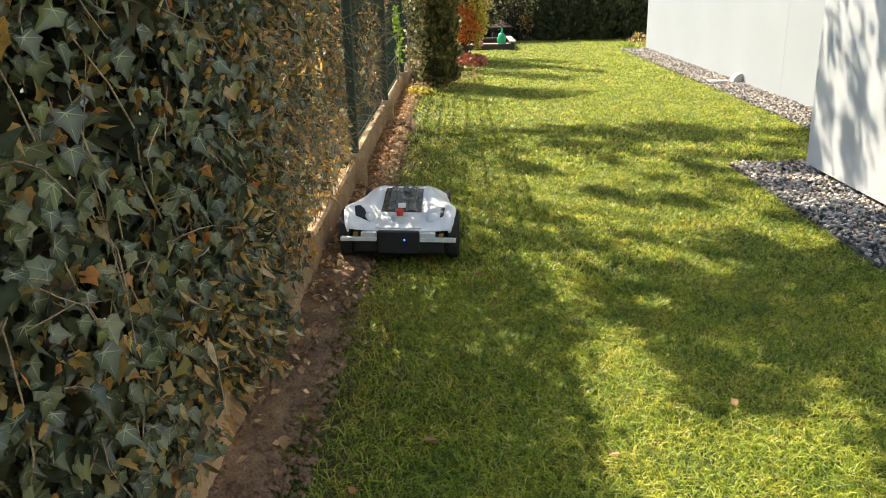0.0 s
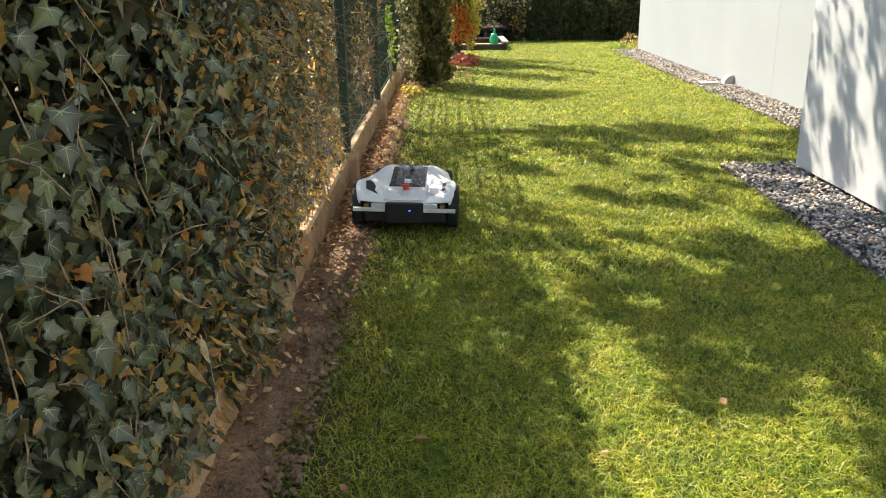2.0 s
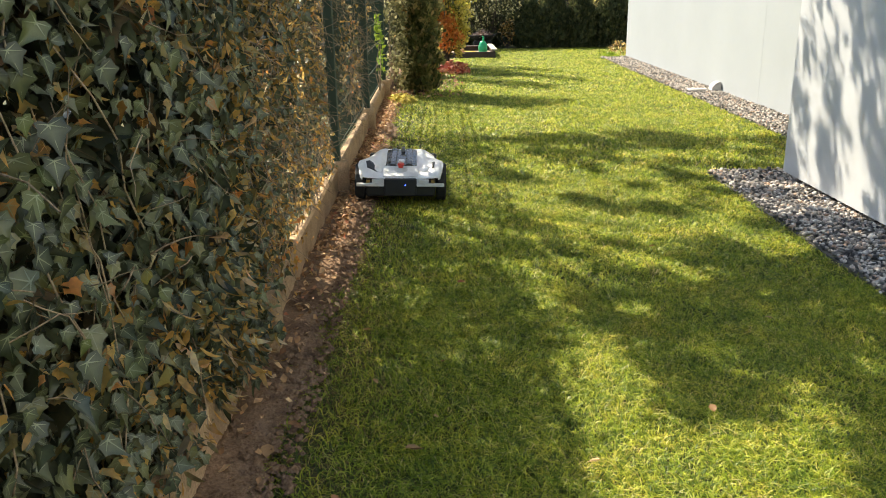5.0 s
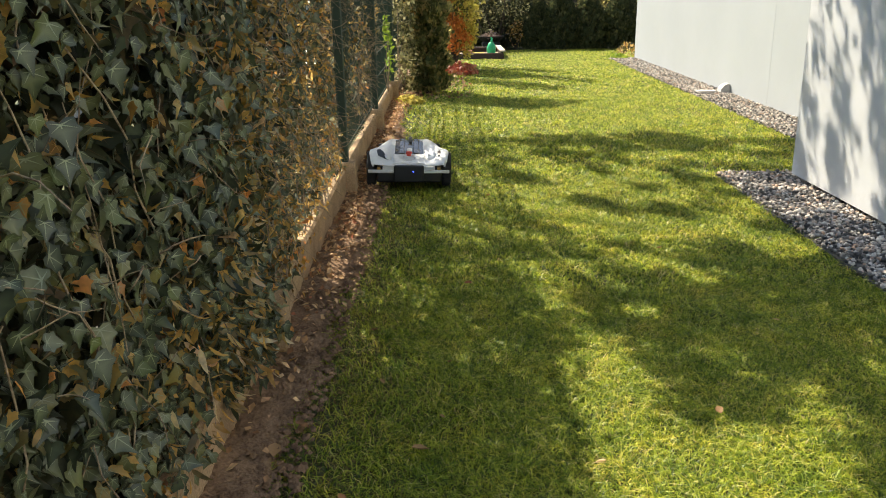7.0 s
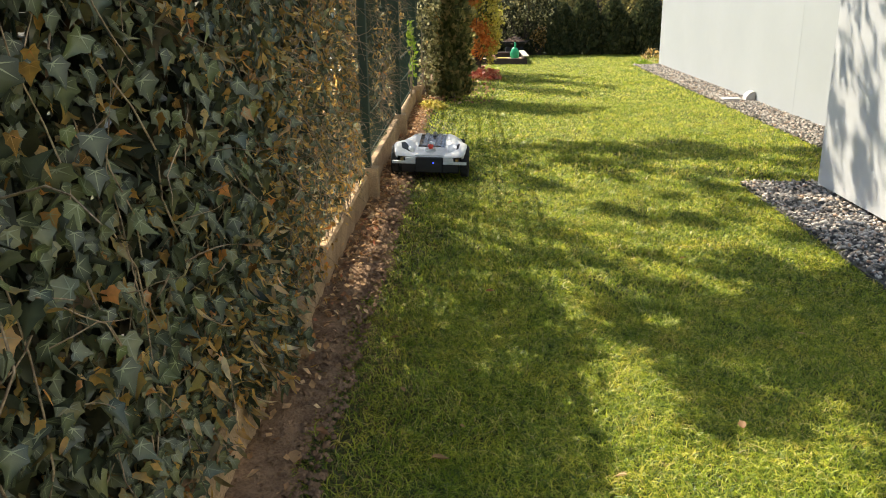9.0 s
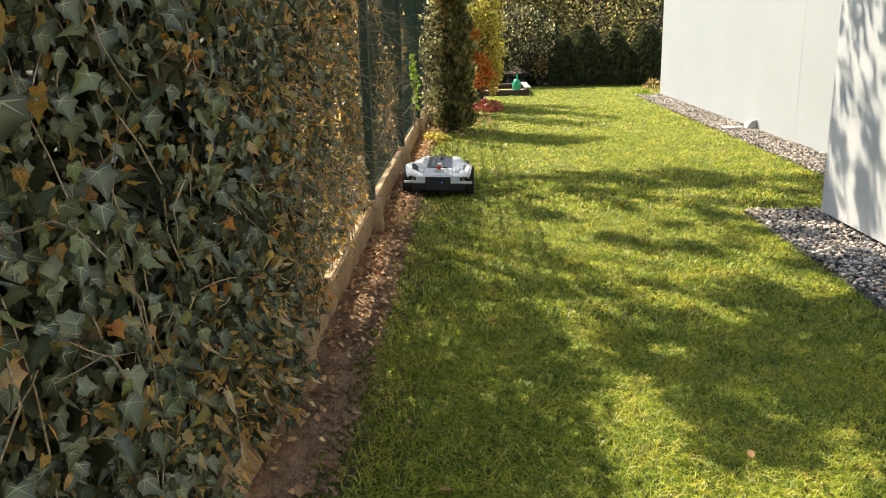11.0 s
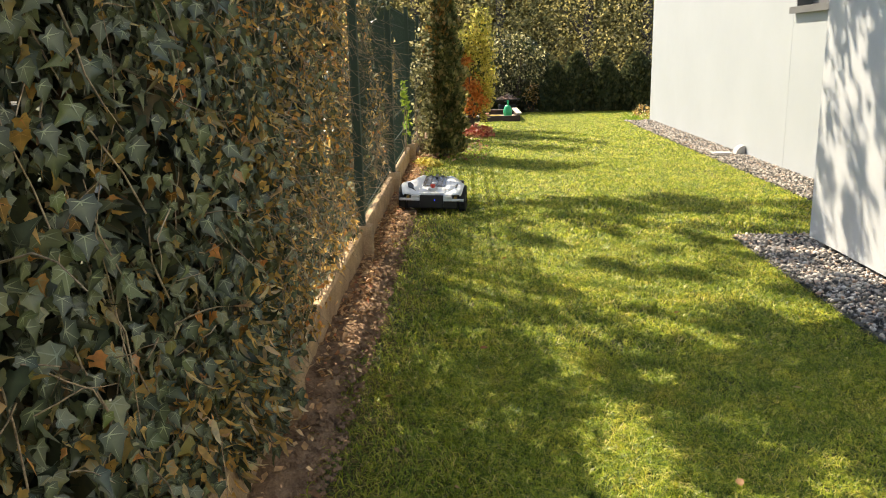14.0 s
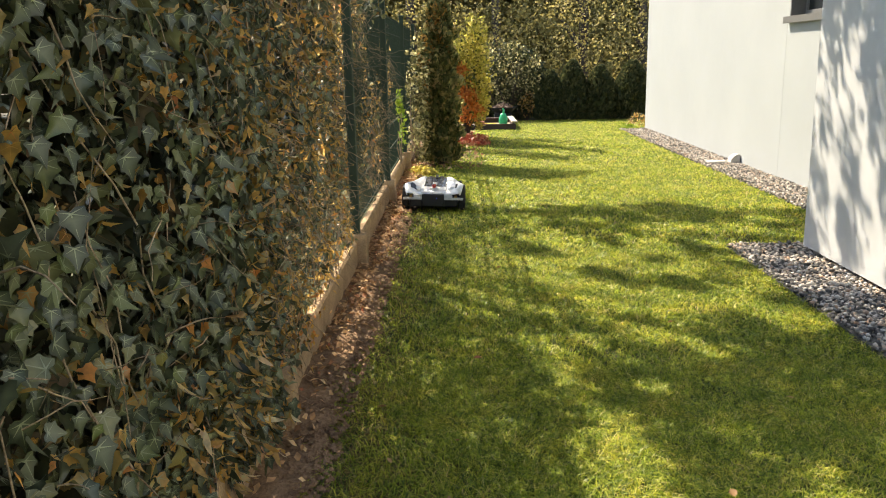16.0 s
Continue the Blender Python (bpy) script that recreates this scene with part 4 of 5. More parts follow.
def build_shrubs():
    rng = np.random.default_rng(33)
    # columnar thuja
    t = thing("thuja", "columnar green thuja with browning top beside the fence", "thuja", (-0.22, 9.35, 0))
    part("trunk", (lambda b: (round_bar(b, (0, 0, -0.05), (0, 0, 1.5), 0.035, 0.01), b)[1])(bmesh.new()), M_BARK, t)
    n = 8500
    z = 0.02 + 1.74 * rng.random(n) ** 0.95
    rad = 0.245 * np.clip(1.03 - (z / 1.86) ** 3.2, 0.04, 1) ** 0.75 * (0.86 + 0.14 * np.sin(z * 23)) * np.where(z < 0.2, 0.8 + z, 1)
    a = rng.uniform(0, 2 * math.pi, n)
    rr = rad * (0.55 + 0.5 * rng.random(n) ** 0.5) * (0.86 + 0.16 * np.sin(a * 5 + z * 9)) * rng.uniform(0.8, 1.18, n)
    p = np.stack((rr * np.cos(a), rr * np.sin(a), z), 1)
    nrm = np.stack((np.cos(a), np.sin(a), 0.5 + 0 * a), 1)
    rot = turns(rng, n, None)
    out = np.stack((np.cos(a) * 0.6, np.sin(a) * 0.6, 0.8 + 0 * a), 1) + rng.normal(0, 0.35, (n, 3))
    out /= np.linalg.norm(out, axis=1, keepdims=True)
    side = np.cross(out, nrm + rng.normal(0, 0.6, (n, 3)))
    side /= np.linalg.norm(side, axis=1, keepdims=True)
    rot = np.stack((side, out, np.cross(side, out)), 2)
    v, f = strewn(SPRAY, p, rot, rng.uniform(0.03, 0.075, n))
    # browned top, plus the left side, where gold sprays paint in the backlight
    top = (p[:, 2] > 1.2) | ((p[:, 0] < -0.08) & (p[:, 2] > 0.6))
    mesh_part("sprays", raw_mesh("sprays", v, f, M_THUJA), t, kind="stuff")
    q = p[top][:1100] + np.array((-0.02, -0.02, 0.03))
    foliage("brown_sprays", rng, q, (0.03, 0.06), M_IVY_DRY, t, SPRAY, (0, -0.4, 0.6), 0.8, "brown sprays at the top, gold ones for sunlight down the left side")
    # pale-leaved climber between the thuja and the fence
    s = thing("variegated_shrub", "pale variegated broadleaf shrub against the thuja", "shrub", (-0.47, 9.05, 0))
    tips = [(rng.normal(0, 0.05), rng.normal(0, 0.08), 0.4 + 0.9 * rng.random()) for _ in range(9)]
    branches(rng, "branches", (0, 0, 0), tips, 0.008, M_STEM, s)
    foliage("leaves", rng, cloud(rng, 900, (0.02, 0, 0.68), (0.13, 0.18, 0.66), 0.2, 16), (0.03, 0.065), M_PALE, s)
    # lime sprig on the mesh
    s = thing("lime_climber", "bright lime green climber on the wire fence", "climber", (-0.59, 8.15, 0.15))
    tips = [(0.02, 0.1, 0.6), (0.0, -0.1, 0.35), (0.01, 0.15, 0.3), (0.01, 0.0, 0.75)]
    branches(rng, "branches", (0, 0.05, 0), tips, 0.006, M_STEM, s)
    foliage("leaves", rng, np.concatenate((cloud(rng, 60, (0.01, 0.0, 0.62), (0.05, 0.10, 0.12), 0.2, 6), cloud(rng, 55, (0.01, 0.1, 0.33), (0.04, 0.16, 0.25), 0.2, 8))), (0.03, 0.06), M_LIME, s)
    # tuft at the kerb's end
    s = thing("yellow_tuft", "low yellow-green tuft at the end of the kerb", "plant", (-0.40, 8.5, 0))
    n = 420
    a = rng.uniform(0, 2 * math.pi, n)
    r = 0.14 * rng.random(n) ** 0.7
    p = np.stack((r * np.cos(a), r * np.sin(a) * 1.3, 0.01 + 0.10 * rng.random(n) * (1 - r / 0.2)), 1)
    foliage("leaves", rng, p, (0.03, 0.06), M_YELLOW, s, LEAF, (0, 0, 1), 0.8)
    # yellow shrub with orange leaves
    s = thing("autumn_shrub", "tall yellow shrub with orange autumn leaves", "shrub", (0.10, 12.0, 0))
    tips = [(rng.normal(0, 0.22), rng.normal(0, 0.2), 0.7 + 1.0 * rng.random()) for _ in range(16)]
    branches(rng, "branches", (0, 0, 0), tips, 0.014, M_BARK, s)
    foliage("yellow_leaves", rng, cloud(rng, 3000, (0.05, 0, 0.98), (0.33, 0.35, 0.78), 0.25, 26, 0.2), (0.035, 0.075), M_YELLOW, s)
    foliage("green_leaves", rng, cloud(rng, 900, (0.05, 0.1, 0.95), (0.30, 0.33, 0.72), 0.25, 18, 0.2), (0.04, 0.075), M_CANOPY, s)
    foliage("orange_leaves", rng, np.concatenate((cloud(rng, 420, (-0.12, -0.22, 1.02), (0.15, 0.12, 0.10), 0.2, 6), cloud(rng, 480, (-0.02, -0.28, 0.68), (0.20, 0.12, 0.14), 0.2, 7), cloud(rng, 260, (0.0, -0.3, 0.42), (0.25, 0.1, 0.15), 0.2, 7))), (0.035, 0.07), M_ORANGE, s, label="orange autumn leaves")
    # red groundcover
    s = thing("red_groundcover", "low red-leaved plant at the bed's edge", "plant", (0.16, 11.55, 0))
    foliage("leaves", rng, cloud(rng, 620, (0.0, 0.0, 0.07), (0.28, 0.42, 0.09), 0.2, 18), (0.04, 0.08), M_RED, s, LEAF, (0, -0.2, 1), 0.7)
    # dead leaves under the shrubs
    n = 500
    p = np.stack((rng.uniform(-0.55, 0.25, n), rng.uniform(8.7, 13.4, n), 0.025 + 0.01 * rng.random(n)), 1)
    rot = turns(rng, n, (0, 0, 1), 0.5)
    v, f = strewn(LEAF, p, rot, rng.uniform(0.03, 0.06, n))
    tagged(new("bed_litter", raw_mesh("bed_litter", v, f, M_LITTER)), "dry fallen leaves under the shrubs", "leaf litter", kind="stuff")
    # tuft by the house corner
    s = thing("corner_shrub", "small orange-brown shrub at the house corner", "shrub", (2.95, 13.75, 0))
    foliage("leaves", rng, cloud(rng, 300, (0, 0, 0.12), (0.14, 0.15, 0.11), 0.3, 12), (0.025, 0.05), M_IVY_OLD, s)
    foliage("grass_blades", rng, cloud(rng, 110, (-0.2, -0.25, 0.04), (0.14, 0.25, 0.05), 0.2, 12), (0.03, 0.06), M_LIME, s, LEAF, (0, -1, 0.1), 0.5)
    # pale-leaved bush behind the sandpit
    s = thing("flecked_bush", "dark bush flecked with pale yellow leaves", "bush", (0.92, 16.05, 0))
    tips = [(rng.normal(0, 0.35), rng.normal(0, 0.25), 0.5 + 1.0 * rng.random()) for _ in range(18)]
    branches(rng, "branches", (0, 0, 0), tips, 0.018, M_BARK, s)
    foliage("dark_leaves", rng, cloud(rng, 2600, (0, 0.15, 0.70), (0.68, 0.32, 0.74), 0.2, 30, 0.25), (0.06, 0.10), M_HEDGE, s)
    foliage("pale_leaves", rng, cloud(rng, 1700, (0, -0.14, 0.85), (0.66, 0.36, 0.62), 0.3, 80, 0.12), (0.035, 0.065), M_PALE, s, label="pale yellow leaves")
    s = thing("brown_shrub", "small orange-brown shrub behind the fire bowl", "shrub", (1.30, 15.9, 0))
    tips = [(rng.normal(0, 0.12), rng.normal(0, 0.1), 0.15 + 0.35 * rng.random()) for _ in range(8)]
    branches(rng, "branches", (0, 0, 0), tips, 0.01, M_BARK, s)
    foliage("leaves", rng, cloud(rng, 520, (0, 0, 0.26), (0.17, 0.15, 0.24), 0.2, 14), (0.03, 0.06), M_IVY_OLD, s)


build_shrubs()


def build_hedge_row():
    rng = np.random.default_rng(12)
    for i, (x, h, w) in enumerate(((-2.2, 1.2, 0.45), (-1.5, 1.25, 0.45), (-0.8, 1.2, 0.45), (-0.1, 1.15, 0.42), (0.55, 1.05, 0.42), (1.15, 0.7, 0.3), (1.72, 0.88, 0.27), (2.14, 1.06, 0.29), (2.66, 0.95, 0.32), (3.28, 1.04, 0.36), (3.92, 1.0, 0.36), (4.6, 1.05, 0.40))):
        t = thing("hedge_thuja", "dark green shaded thuja in a boundary hedge", "thuja", (x, 15.9 + (0.6 if x < 1.3 else 0), 0), "boundary hedge thujas")
        n = 5200
        z = -0.02 + (h + 0.02) * rng.random(n) ** 1.1
        rad = w * np.clip(1.0 - (z / h) ** 2.6, 0.05, 1) ** 0.75
        a = rng.uniform(0, 2 * math.pi, n)
        rr = rad * (0.5 + 0.55 * rng.random(n) ** 0.5)
        p = np.stack((rr * np.cos(a), rr * np.sin(a), z), 1)
        out = np.stack((np.cos(a) * 0.5, np.sin(a) * 0.5, 0.9 + 0 * a), 1) + rng.normal(0, 0.3, (n, 3))
        out /= np.linalg.norm(out, axis=1, keepdims=True)
        side = np.cross(out, rng.normal(size=(n, 3)))
        side /= np.linalg.norm(side, axis=1, keepdims=True)
        v, f = strewn(SPRAY, p, np.stack((side, out, np.cross(side, out)), 2), rng.uniform(0.04, 0.085, n))
        mesh_part("sprays", raw_mesh("sprays", v, f, M_HEDGE), t, kind="stuff")
        b = bmesh.new()
        round_bar(b, (0, 0, -0.05), (0, 0, h * 0.8), 0.03, 0.008)
        part("trunk", b, M_BARK, t)


build_hedge_row()


def build_sandpit():
    s = thing("sandpit", "dark-stained wooden sandpit frame with sand", "sandpit", (0, 0, 0))
    for name, a in (("board", (-0.36, 0.93, 13.80, 13.84, -0.02, 0.092)), ("board", (-0.36, 0.93, 15.0, 15.04, -0.02, 0.092)),
                    ("side_board", (0.89, 0.93, 13.842, 14.998, -0.02, 0.092)), ("side_board", (-0.36, -0.32, 13.842, 14.998, -0.02, 0.092)),
                    ("seat_board", (-0.36, 0.95, 14.93, 15.06, 0.094, 0.115))):
        part(name, boxed(*a, bevel=0.004), M_DARKWOOD, s)
    bm = boxed(0.862, 0.955, 13.76, 15.07, 0.117, 0.138, bevel=0.004)
    part("rim_board", bm, M_PALEWOOD, s, "sunlit pale rim board")
    part("sand", boxed(-0.318, 0.888, 13.844, 14.996, -0.02, 0.03), M_SAND, s, "pale sand")
    # toys
    b = bmesh.new()
    bmesh.ops.create_uvsphere(b, u_segments=20, v_segments=12, radius=0.11, matrix=Matrix.Translation((0, 0, 0.13)) @ Matrix.Diagonal((1.05, 0.9, 1.25, 1)))
    round_bar(b, (0, 0, 0.25), (0.01, 0, 0.33), 0.035, 0.018, 12)
    for v in b.verts:
        v.co += Vector(noise.noise_vector(v.co * 14)) * 0.012
        v.co.z = max(v.co.z, 0.0)
    b.transform(Matrix.Diagonal((0.66, 0.66, 0.88, 1)))
    bag = thing("green_sack", "shiny green plastic sack tied at the top", "sack", (0.73, 13.98, 0.03))
    part("sack_body", b, M_GREEN, bag, smooth=True)
    part("tie", boxed(-0.015, 0.016, -0.015, 0.015, 0.282, 0.308, bevel=0.006), M_GREEN, bag)
    bm = boxed(-0.06, 0.06, -0.04, 0.04, 0.0, 0.09, bevel=0.015)
    tagged(part("toy_bucket", bm, M_TOYRED), "pale red plastic toy in the sandpit", "toy").location = (0.36, 14.1, 0.03)
    bm = boxed(-0.10, 0.10, -0.05, 0.05, 0.0, 0.06, bevel=0.015)
    tagged(part("toy_truck", bm, M_TOYYELLOW), "yellow plastic toy in the sandpit", "toy").location = (0.52, 14.05, 0.03)


M_DARKWOOD = mottled("dark_stained_wood", (0.035, 0.022, 0.018), (0.08, 0.05, 0.04), 6.0, 60.0, 0.75, 0.4, 0.004)
M_PALEWOOD = mottled("pale_wood", (0.4, 0.34, 0.27), (0.6, 0.53, 0.43), 6.0, 60.0, 0.7, 0.3, 0.003)
M_SAND = mottled("sand", (0.32, 0.24, 0.15), (0.5, 0.4, 0.27), 5.0, 200.0, 0.95, 0.4, 0.01)
M_GREEN = plain("green_plastic", (0.02, 0.42, 0.17), 0.3)
M_TOYRED = plain("pale_red_plastic", (0.62, 0.25, 0.18), 0.45)
M_TOYYELLOW = plain("yellow_plastic", (0.75, 0.45, 0.07), 0.45)
build_sandpit()


def build_fire_bowl():
    bowl = thing("fire_bowl", "dark metal fire bowl heaped with dry leaves on a stand", "fire bowl", (0.80, 15.45, 0))
    bm = bmesh.new()
    prof = [(0.02, 0.16), (0.12, 0.17), (0.19, 0.21), (0.235, 0.275), (0.245, 0.28), (0.235, 0.26), (0.16, 0.19)]
    n, rings = 28, []
    for k in range(n):
        a = 2 * math.pi * k / n
        rings.append([bm.verts.new((r * math.cos(a), r * math.sin(a), z)) for r, z in prof])
    for k in range(n):
        for i in range(len(prof) - 1):
            bm.faces.new((rings[k][i], rings[(k + 1) % n][i], rings[(k + 1) % n][i + 1], rings[k][i + 1]))
    part("bowl", bm, M_IRON, bowl, smooth=True)
    bm = boxed(-0.16, 0.16, -0.16, 0.16, -0.02, 0.17, bevel=0.02)
    part("stand", bm, M_IRON, bowl, "dark box stand")
    for s in (-1, 1):
        bm = bmesh.new()
        round_bar(bm, (s * 0.235, 0, 0.275), (s * 0.29, 0, 0.31), 0.010, 0.008)
        part("handle", bm, M_IRON, bowl)
    rng = np.random.default_rng(2)
    n = 420
    r, a = 0.22 * rng.random(n) ** 0.5, rng.uniform(0, 2 * math.pi, n)
    p = np.stack((r * np.cos(a), r * np.sin(a), 0.265 + (0.22 - r) * 0.6 * rng.random(n)), 1)
    heap = thing("leaf_heap", "heap of dry reddish leaves in the fire bowl", "leaf heap", (0.80, 15.45, 0))
    foliage("heaped_leaves", rng, p, (0.03, 0.055), M_HEAP, heap, LEAF, (0, -0.3, 1), 0.6)


M_IRON = plain("dark_iron", (0.03, 0.03, 0.03), 0.6, 0.5)
build_fire_bowl()


# ---- trees ----
def tree(rng, x, y, high, wide, leaves, size, mat, low=0.25, label="", trunk=0.16):
    t = thing("tree", label, "tree", (x, y, 0), "trees behind the garden")
    lean = rng.normal(0, 0.25, 2)
    pts = [(lean[0] * (z / high) ** 2 + 0.05 * math.sin(z), lean[1] * (z / high) ** 2, z) for z in np.linspace(-0.1, high * 0.93, 9)]
    v, f = tube(pts, np.linspace(trunk, trunk * 0.15, 9), 9)
    mesh_part("trunk", raw_mesh("trunk", v, f, M_BARK, True), t)
    spots = []
    for k in range(17):
        z = high * rng.uniform(low, 0.98)
        a, r = rng.uniform(0, 2 * math.pi), wide * rng.uniform(0.35, 1.0) * (1.1 - 0.6 * z / high)
        spots.append((r * math.cos(a), r * math.sin(a), z + 0.2 * r))
    vs, fs, b = [], [], 0
    for s in spots:
        z0 = max(0.3, s[2] - 0.5 * wide)
        v, f = tube([(0, 0, z0), (s[0] * 0.5, s[1] * 0.5, (z0 + s[2]) / 2 + 0.1), s], [trunk * 0.3, trunk * 0.18, trunk * 0.05], 5)
        vs += v
        fs += [tuple(i + b for i in q) for q in f]
        b += len(v)
    mesh_part("limbs", raw_mesh("limbs", vs, fs, M_BARK), t, kind="stuff")
    k = rng.integers(0, len(spots), leaves)
    p = np.array(spots)[k] + rng.normal(size=(leaves, 3)) * np.array((0.24, 0.24, 0.2)) * wide
    p[:, 2] = np.maximum(p[:, 2], 0.1)
    foliage("crown", rng, p, size, mat, t)
    return t


def build_woods():
    rng = np.random.default_rng(77)
    for x, y, h, w, n in ((-4.5, 22, 9, 1.9, 8000), (-1.4, 24, 10, 2.0, 9000), (1.1, 26, 11, 2.1, 9500), (3.4, 23.5, 9, 1.9, 9000), (5.6, 26, 10, 2.2, 5000), (8.5, 24, 10, 2.3, 4200), (-8.0, 26, 10, 2.4, 4200)):
        tree(rng, x, y, h, w, n, (0.05, 0.10), M_FOREST, 0.08, "slender birch-like tree in yellow-green autumn leaf", 0.17)
    n = 34000
    p = np.stack((rng.uniform(-9, 11, n), rng.uniform(19.5, 23, n), 2.6 * rng.random(n) ** 1.4), 1)
    foliage("undergrowth", rng, p, (0.05, 0.10), M_FOREST, None)
    bpy.data.objects["undergrowth"]["label"] = "yellow-green undergrowth at the edge of the wood"
    bpy.data.objects["undergrowth"]["category"] = "undergrowth"
    n = 170000
    p = np.stack((rng.uniform(-18, 20, n), rng.uniform(29, 33, n), 11 * rng.random(n) ** 1.3), 1)
    v, f = strewn(LEAF, p, turns(rng, n), rng.uniform(0.24, 0.46, n))
    tagged(new("far_woods", raw_mesh("far_woods", v, f, M_FOREST)), "dense dark woodland far behind the garden", "woodland", kind="stuff")


build_woods()

# sunny gaps in the added, unseen tree's crown: where the light falls, and how wide
GAPS = [(0.39, 1.81, 0.20), (0.55, 1.70, 0.22), (0.77, 1.66, 0.24), (0.31, 2.29, 0.08), (0.48, 2.36, 0.09), (0.53, 2.10, 0.13), (0.40, 2.45, 0.08), (0.40, 3.03, 0.12), (0.42, 2.82, 0.08),
        (0.21, 3.32, 0.09), (0.23, 3.74, 0.10), (0.12, 4.81, 0.15), (0.43, 4.50, 0.25), (0.89, 4.75, 0.22), (0.64, 4.01, 0.20), (0.51, 4.13, 0.15), (1.02, 3.10, 0.10), (0.69, 2.73, 0.08),
        (1.49, 3.58, 0.10), (1.12, 3.69, 0.10), (1.45, 3.96, 0.10), (0.79, 3.29, 0.08), (0.84, 2.43, 0.09), (1.25, 4.87, 0.15), (0.67, 5.16, 0.20), (1.03, 1.95, 0.10)]


def build_shade_tree():
    rng = np.random.default_rng(9)
    # out of view; its leaves are set along the sun's rays to dapple lawn and wall
    t = thing("unseen_shade_tree", "unseen tall leafy tree added behind the fence to shade the lawn", "tree", (-3.4, 7.6, 0))
    pts = [(0.06 * math.sin(z * 1.3), 0.05 * math.cos(z), z) for z in np.linspace(-0.1, 3.9, 10)]
    v, f = tube(pts, np.linspace(0.15, 0.04, 10), 10)
    mesh_part("trunk", raw_mesh("trunk", v, f, M_BARK, True), t)
    n = 9500
    gx, gy = rng.uniform(-0.3, 3.9, n), rng.uniform(1.2, 6.75, n)
    far = 6.55 - 0.10 * (gx - 0.5) ** 2 + 0.15 * np.sin(gx * 5)
    keep = (gy < far) & (rng.random(n) < np.clip((gy - 1.0) * 2, 0.3, 1))
    light = np.zeros(n)
    for x, y, r in GAPS:
        light = np.maximum(light, np.exp(-(((gx - x) / r) ** 2 + ((gy - y) / (r * 1.15)) ** 2) * 0.9))
    band = np.exp(-((gy - 6.05) / 0.25) ** 2) * np.clip((gx - 0.1) / 0.6, 0.0, 1)
    # long sprays where the shade climbs the house wall
    wx = np.where(gx > 1.95, 1.95 + (gx - 1.95) * 0.62, gx)
    mott = np.array([0.9 * noise.noise((x * 3.2, y * 2.8, 5)) + 0.6 * noise.noise((x * 8.0, y * 7.0, 9)) + 0.45 * noise.noise((x * 17.0, y * 15.0, 2)) for x, y in zip(wx, gy)])
    keep &= (light < 0.33) & ((gx > 0.35) | (gy < 2.6) | (rng.random(n) < 0.45)) & (mott + 0.36 * band + 0.26 * ((gx > 0.85) & (gy < 3.3) & (gy > 2.25)) + 0.27 * ((gx > 0.45) & (gy < 3.3)) + 0.06 * np.clip((gx - 1.5) / 0.3, 0, 1) * np.clip((2.5 - gx) / 0.3, 0, 1) + rng.normal(0, 0.02, n) > 0.10 + -0.07 * (gx > 2.0) + 0.02 * ((gx < 1.0) & (gy > 3.4) & (gy < 5.9)) + 0.06 * np.exp(-((gy - 4.5) / 1.0) ** 2))
    gx, gy = gx[keep], gy[keep]
    s = rng.uniform(2.5, 3.8, len(gx)) + 0.8 * np.clip((gx - 1.9) / 0.4, 0, 1)
    c = np.stack((gx - 0.58 * s, gy + 0.68 * s, s), 1) - np.array((-3.4, 7.6, 0))
    # each spot is a twig with its leaves
    per = 11
    p = np.repeat(c, per, 0) + rng.normal(size=(len(c) * per, 3)) * np.array((0.026, 0.026, 0.06))
    foliage("crown", rng, p, (0.04, 0.068), M_CANOPY, t, LEAF, tuple(SUN), 0.8)
    pick = rng.choice(len(c), 26, replace=False)
    vs, fs, b = [], [], 0
    for i in pick:
        tip = Vector(c[i])
        z0 = min(3.6, max(1.6, tip.z - 0.8))
        root = Vector((0, 0, z0))
        mid = root.lerp(tip, 0.55) + Vector((0, 0, 0.15))
        v, f = tube([root, mid, tip], [0.014, 0.008, 0.003], 5)
        vs += v
        fs += [tuple(k + b for k in q) for q in f]
        b += len(v)
    mesh_part("limbs", raw_mesh("limbs", vs, fs, M_BARK), t, kind="stuff")


build_shade_tree()


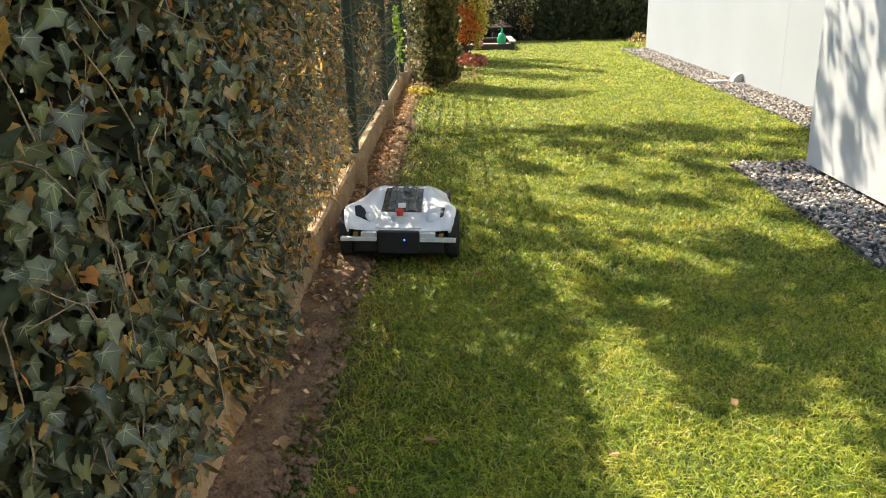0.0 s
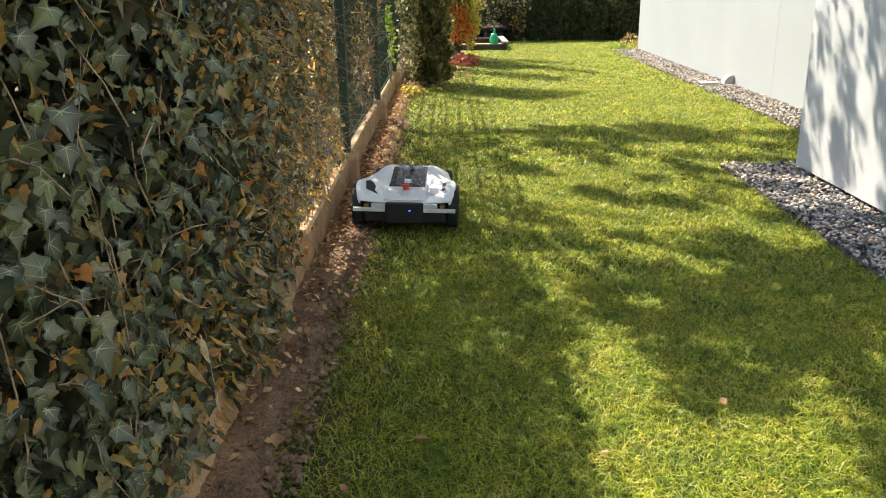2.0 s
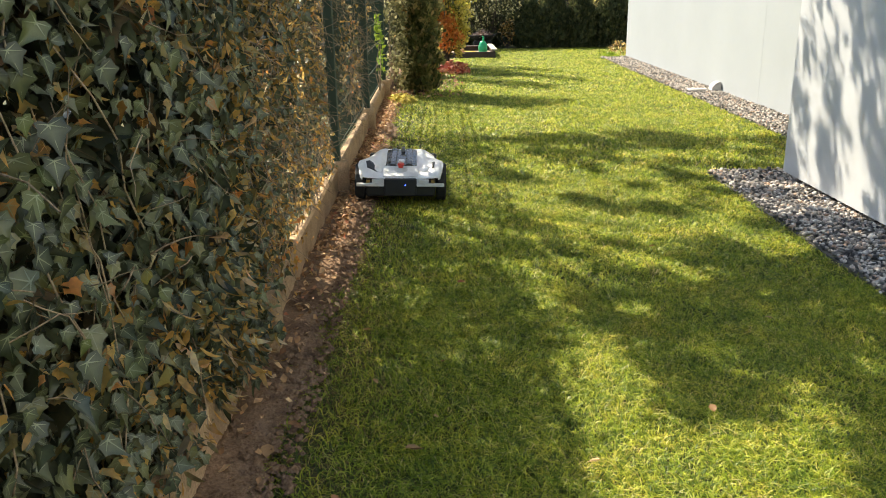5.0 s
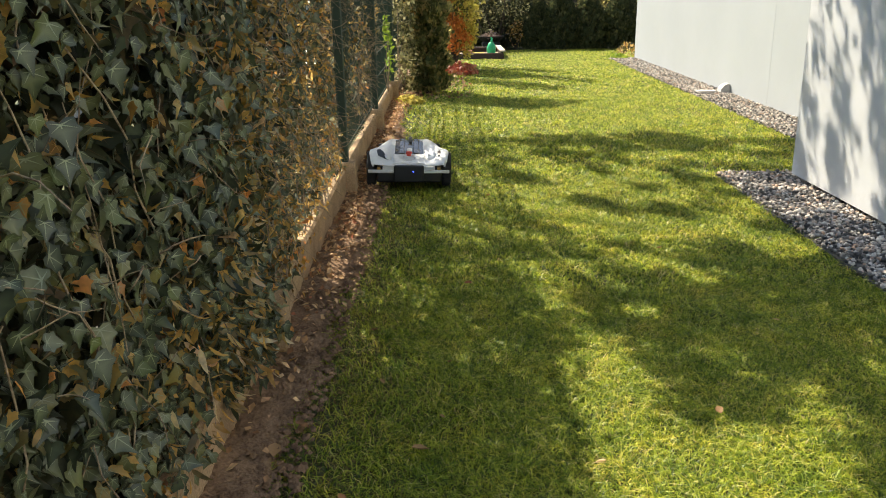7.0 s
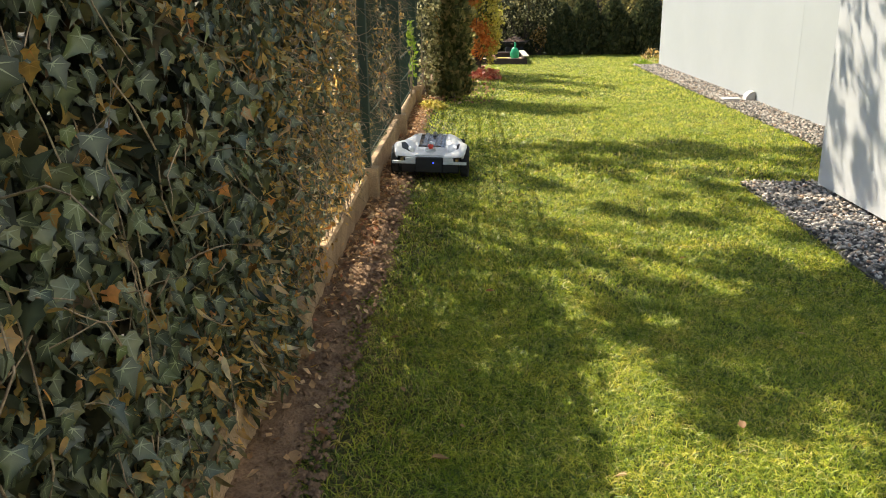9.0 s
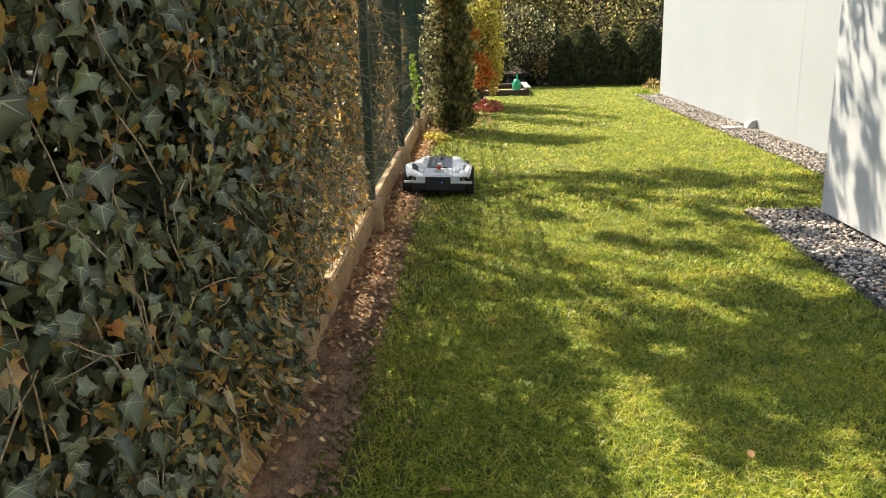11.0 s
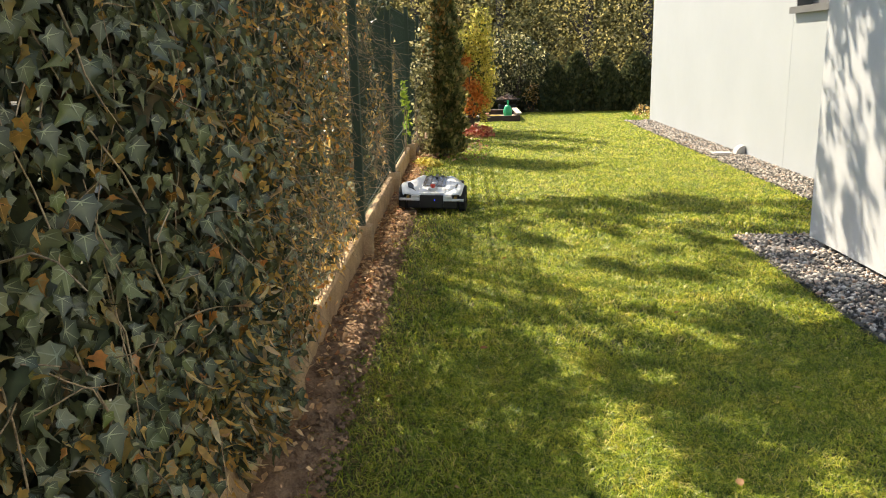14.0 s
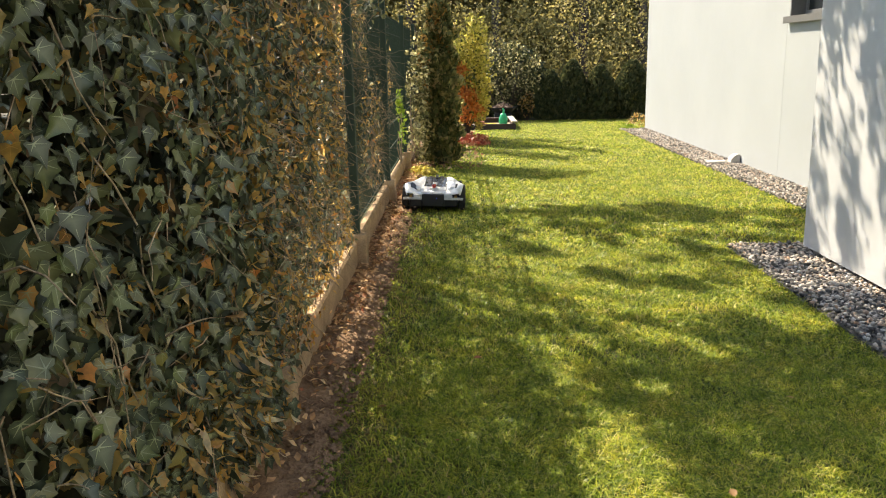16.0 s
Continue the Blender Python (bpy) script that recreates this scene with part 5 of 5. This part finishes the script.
def build_bed_tree():
    """An unseen tree added behind the shrubs, whose boughs throw feathery bands of shade over the far lawn."""
    rng = np.random.default_rng(19)
    x0, y0 = -2.6, 13.2
    t = thing("unseen_band_tree", "unseen leafy tree added beyond the fence to shade the far lawn", "tree", (x0, y0, 0))
    pts = [(0.05 * math.sin(z * 1.7), 0.04 * math.cos(z * 1.1), z) for z in np.linspace(-0.1, 4.2, 8)]
    v, f = tube(pts, np.linspace(0.11, 0.03, 8), 9)
    mesh_part("trunk", raw_mesh("trunk", v, f, M_BARK, True), t)
    spots, limbs, lf, b = [], [], [], 0
    # each bough is placed for one band of shade, some to widen the thuja's
    for ax, ay, bx, by, n, w in ((0.1, 12.1, 1.75, 10.3, 120, 0.10), (0.5, 12.3, 1.5, 11.5, 50, 0.08), (0.0, 10.9, 1.3, 9.6, 110, 0.13), (0.1, 8.75, 1.15, 8.25, 150, 0.13), (0.3, 8.35, 0.95, 8.0, 60, 0.07), (0.1, 11.4, 0.8, 10.9, 50, 0.09)):
        u = rng.random(n)
        gx, gy = ax + (bx - ax) * u + rng.normal(0, w, n), ay + (by - ay) * u + rng.normal(0, w, n)
        s = 2.7 + 0.9 * (1 - u) + rng.normal(0, 0.05, n)
        spots.append(np.stack((gx - 0.58 * s - x0, gy + 0.68 * s - y0, s), 1))
        ends = [np.array((x - 0.58 * h - x0, y + 0.68 * h - y0, h)) for x, y, h in ((ax, ay, 3.6), (bx, by, 2.7))]
        v, f = tube([(0, 0, 2.9), tuple(ends[0]), tuple((ends[0] + ends[1]) / 2), tuple(ends[1])], [0.03, 0.022, 0.014, 0.006], 6)
        limbs += v
        lf += [tuple(k + b for k in q) for q in f]
        b += len(v)
    mesh_part("limbs", raw_mesh("limbs", limbs, lf, M_BARK), t)
    c = np.concatenate(spots)
    p = np.repeat(c, 9, 0) + rng.normal(size=(len(c) * 9, 3)) * 0.06
    foliage("crown", rng, p, (0.05, 0.09), M_CANOPY, t, LEAF, tuple(SUN), 0.8)


build_bed_tree()


def build_fallen_leaves():
    shape = ([(0, 0, 0), (-0.3, 0.25, 0.12), (-0.36, 0.6, 0.16), (0, 0.55, -0.02), (0.3, 0.25, 0.1), (0.36, 0.6, 0.2), (0, 1.0, 0.1)], [(0, 3, 1), (1, 3, 2), (2, 3, 6), (0, 4, 3), (4, 5, 3), (5, 6, 3)])
    me = raw_mesh("fallen_leaf", *shape, M_FALLEN)
    rng = np.random.default_rng(3)
    spots = [(-0.106, 1.80, 0.050), (-0.25, 1.60, 0.03), (-0.28, 2.55, 0.035), (-0.455, 1.83, 0.05), (0.05, 3.0, 0.035), (0.34, 1.72, 0.035), (0.72, 1.95, 0.03), (-0.02, 1.95, 0.02),
             (-0.3, 3.5, 0.03), (0.2, 4.4, 0.03), (1.1, 2.6, 0.03), (0.9, 3.4, 0.03), (-0.36, 4.4, 0.04), (1.3, 2.0, 0.03), (0.0, 2.3, 0.025), (-0.2, 2.15, 0.025)]
    for x, y, s in spots:
        ob = tagged(new("fallen_leaf", me), "dry tan fallen leaf lying on the lawn", "leaf", "fallen leaves on the lawn")
        ob.matrix_basis = Matrix.Translation((x, y, 0.028)) @ pose(0, 0, 0, rng.uniform(-25, 25), rng.uniform(-25, 25), rng.uniform(0, 360)) @ Matrix.Scale(s, 4)


build_fallen_leaves()


# ---- what moves ----
def motions():
    rows = [(0, -0.260, 3.157, -8), (0.5, -0.247, 3.285, -9), (1, -0.236, 3.395, -10), (1.5, -0.229, 3.492, -10), (2, -0.225, 3.590, -10), (2.5, -0.223, 3.705, -9.5),
            (3, -0.223, 3.830, -9), (3.5, -0.224, 3.965, -8.5), (4, -0.225, 4.070, -7), (6.5, -0.235, 4.560, -3.2), (7, -0.240, 4.645, -2.5), (7.5, -0.247, 4.750, -2.5),
            (8, -0.256, 4.865, -4), (8.5, -0.268, 4.990, -8), (9, -0.270, 5.094, -10), (11.5, -0.255, 5.663, -8), (12, -0.258, 5.760, -10), (12.5, -0.270, 5.775, -10),
            (13, -0.270, 5.782, -10), (13.5, -0.258, 5.828, -13), (14, -0.248, 5.900, -13), (14.5, -0.238, 5.985, -12), (15, -0.234, 6.099, -11), (15.5, -0.226, 6.205, -11),
            (16, -0.214, 6.320, -11)]
    # its left wheels run on the raised soil, so it leans a little to the right
    walk(mower, [(t, pose(x, y + (0.075 if t < 5 else 0.055 if t < 8 else 0.045), 0.002 - 0.014 * min(1, max(0, (t - 9) / 4)), 0, 1.7, turn * 0.55 + 3.5)) for t, x, y, turn in rows])


motions()
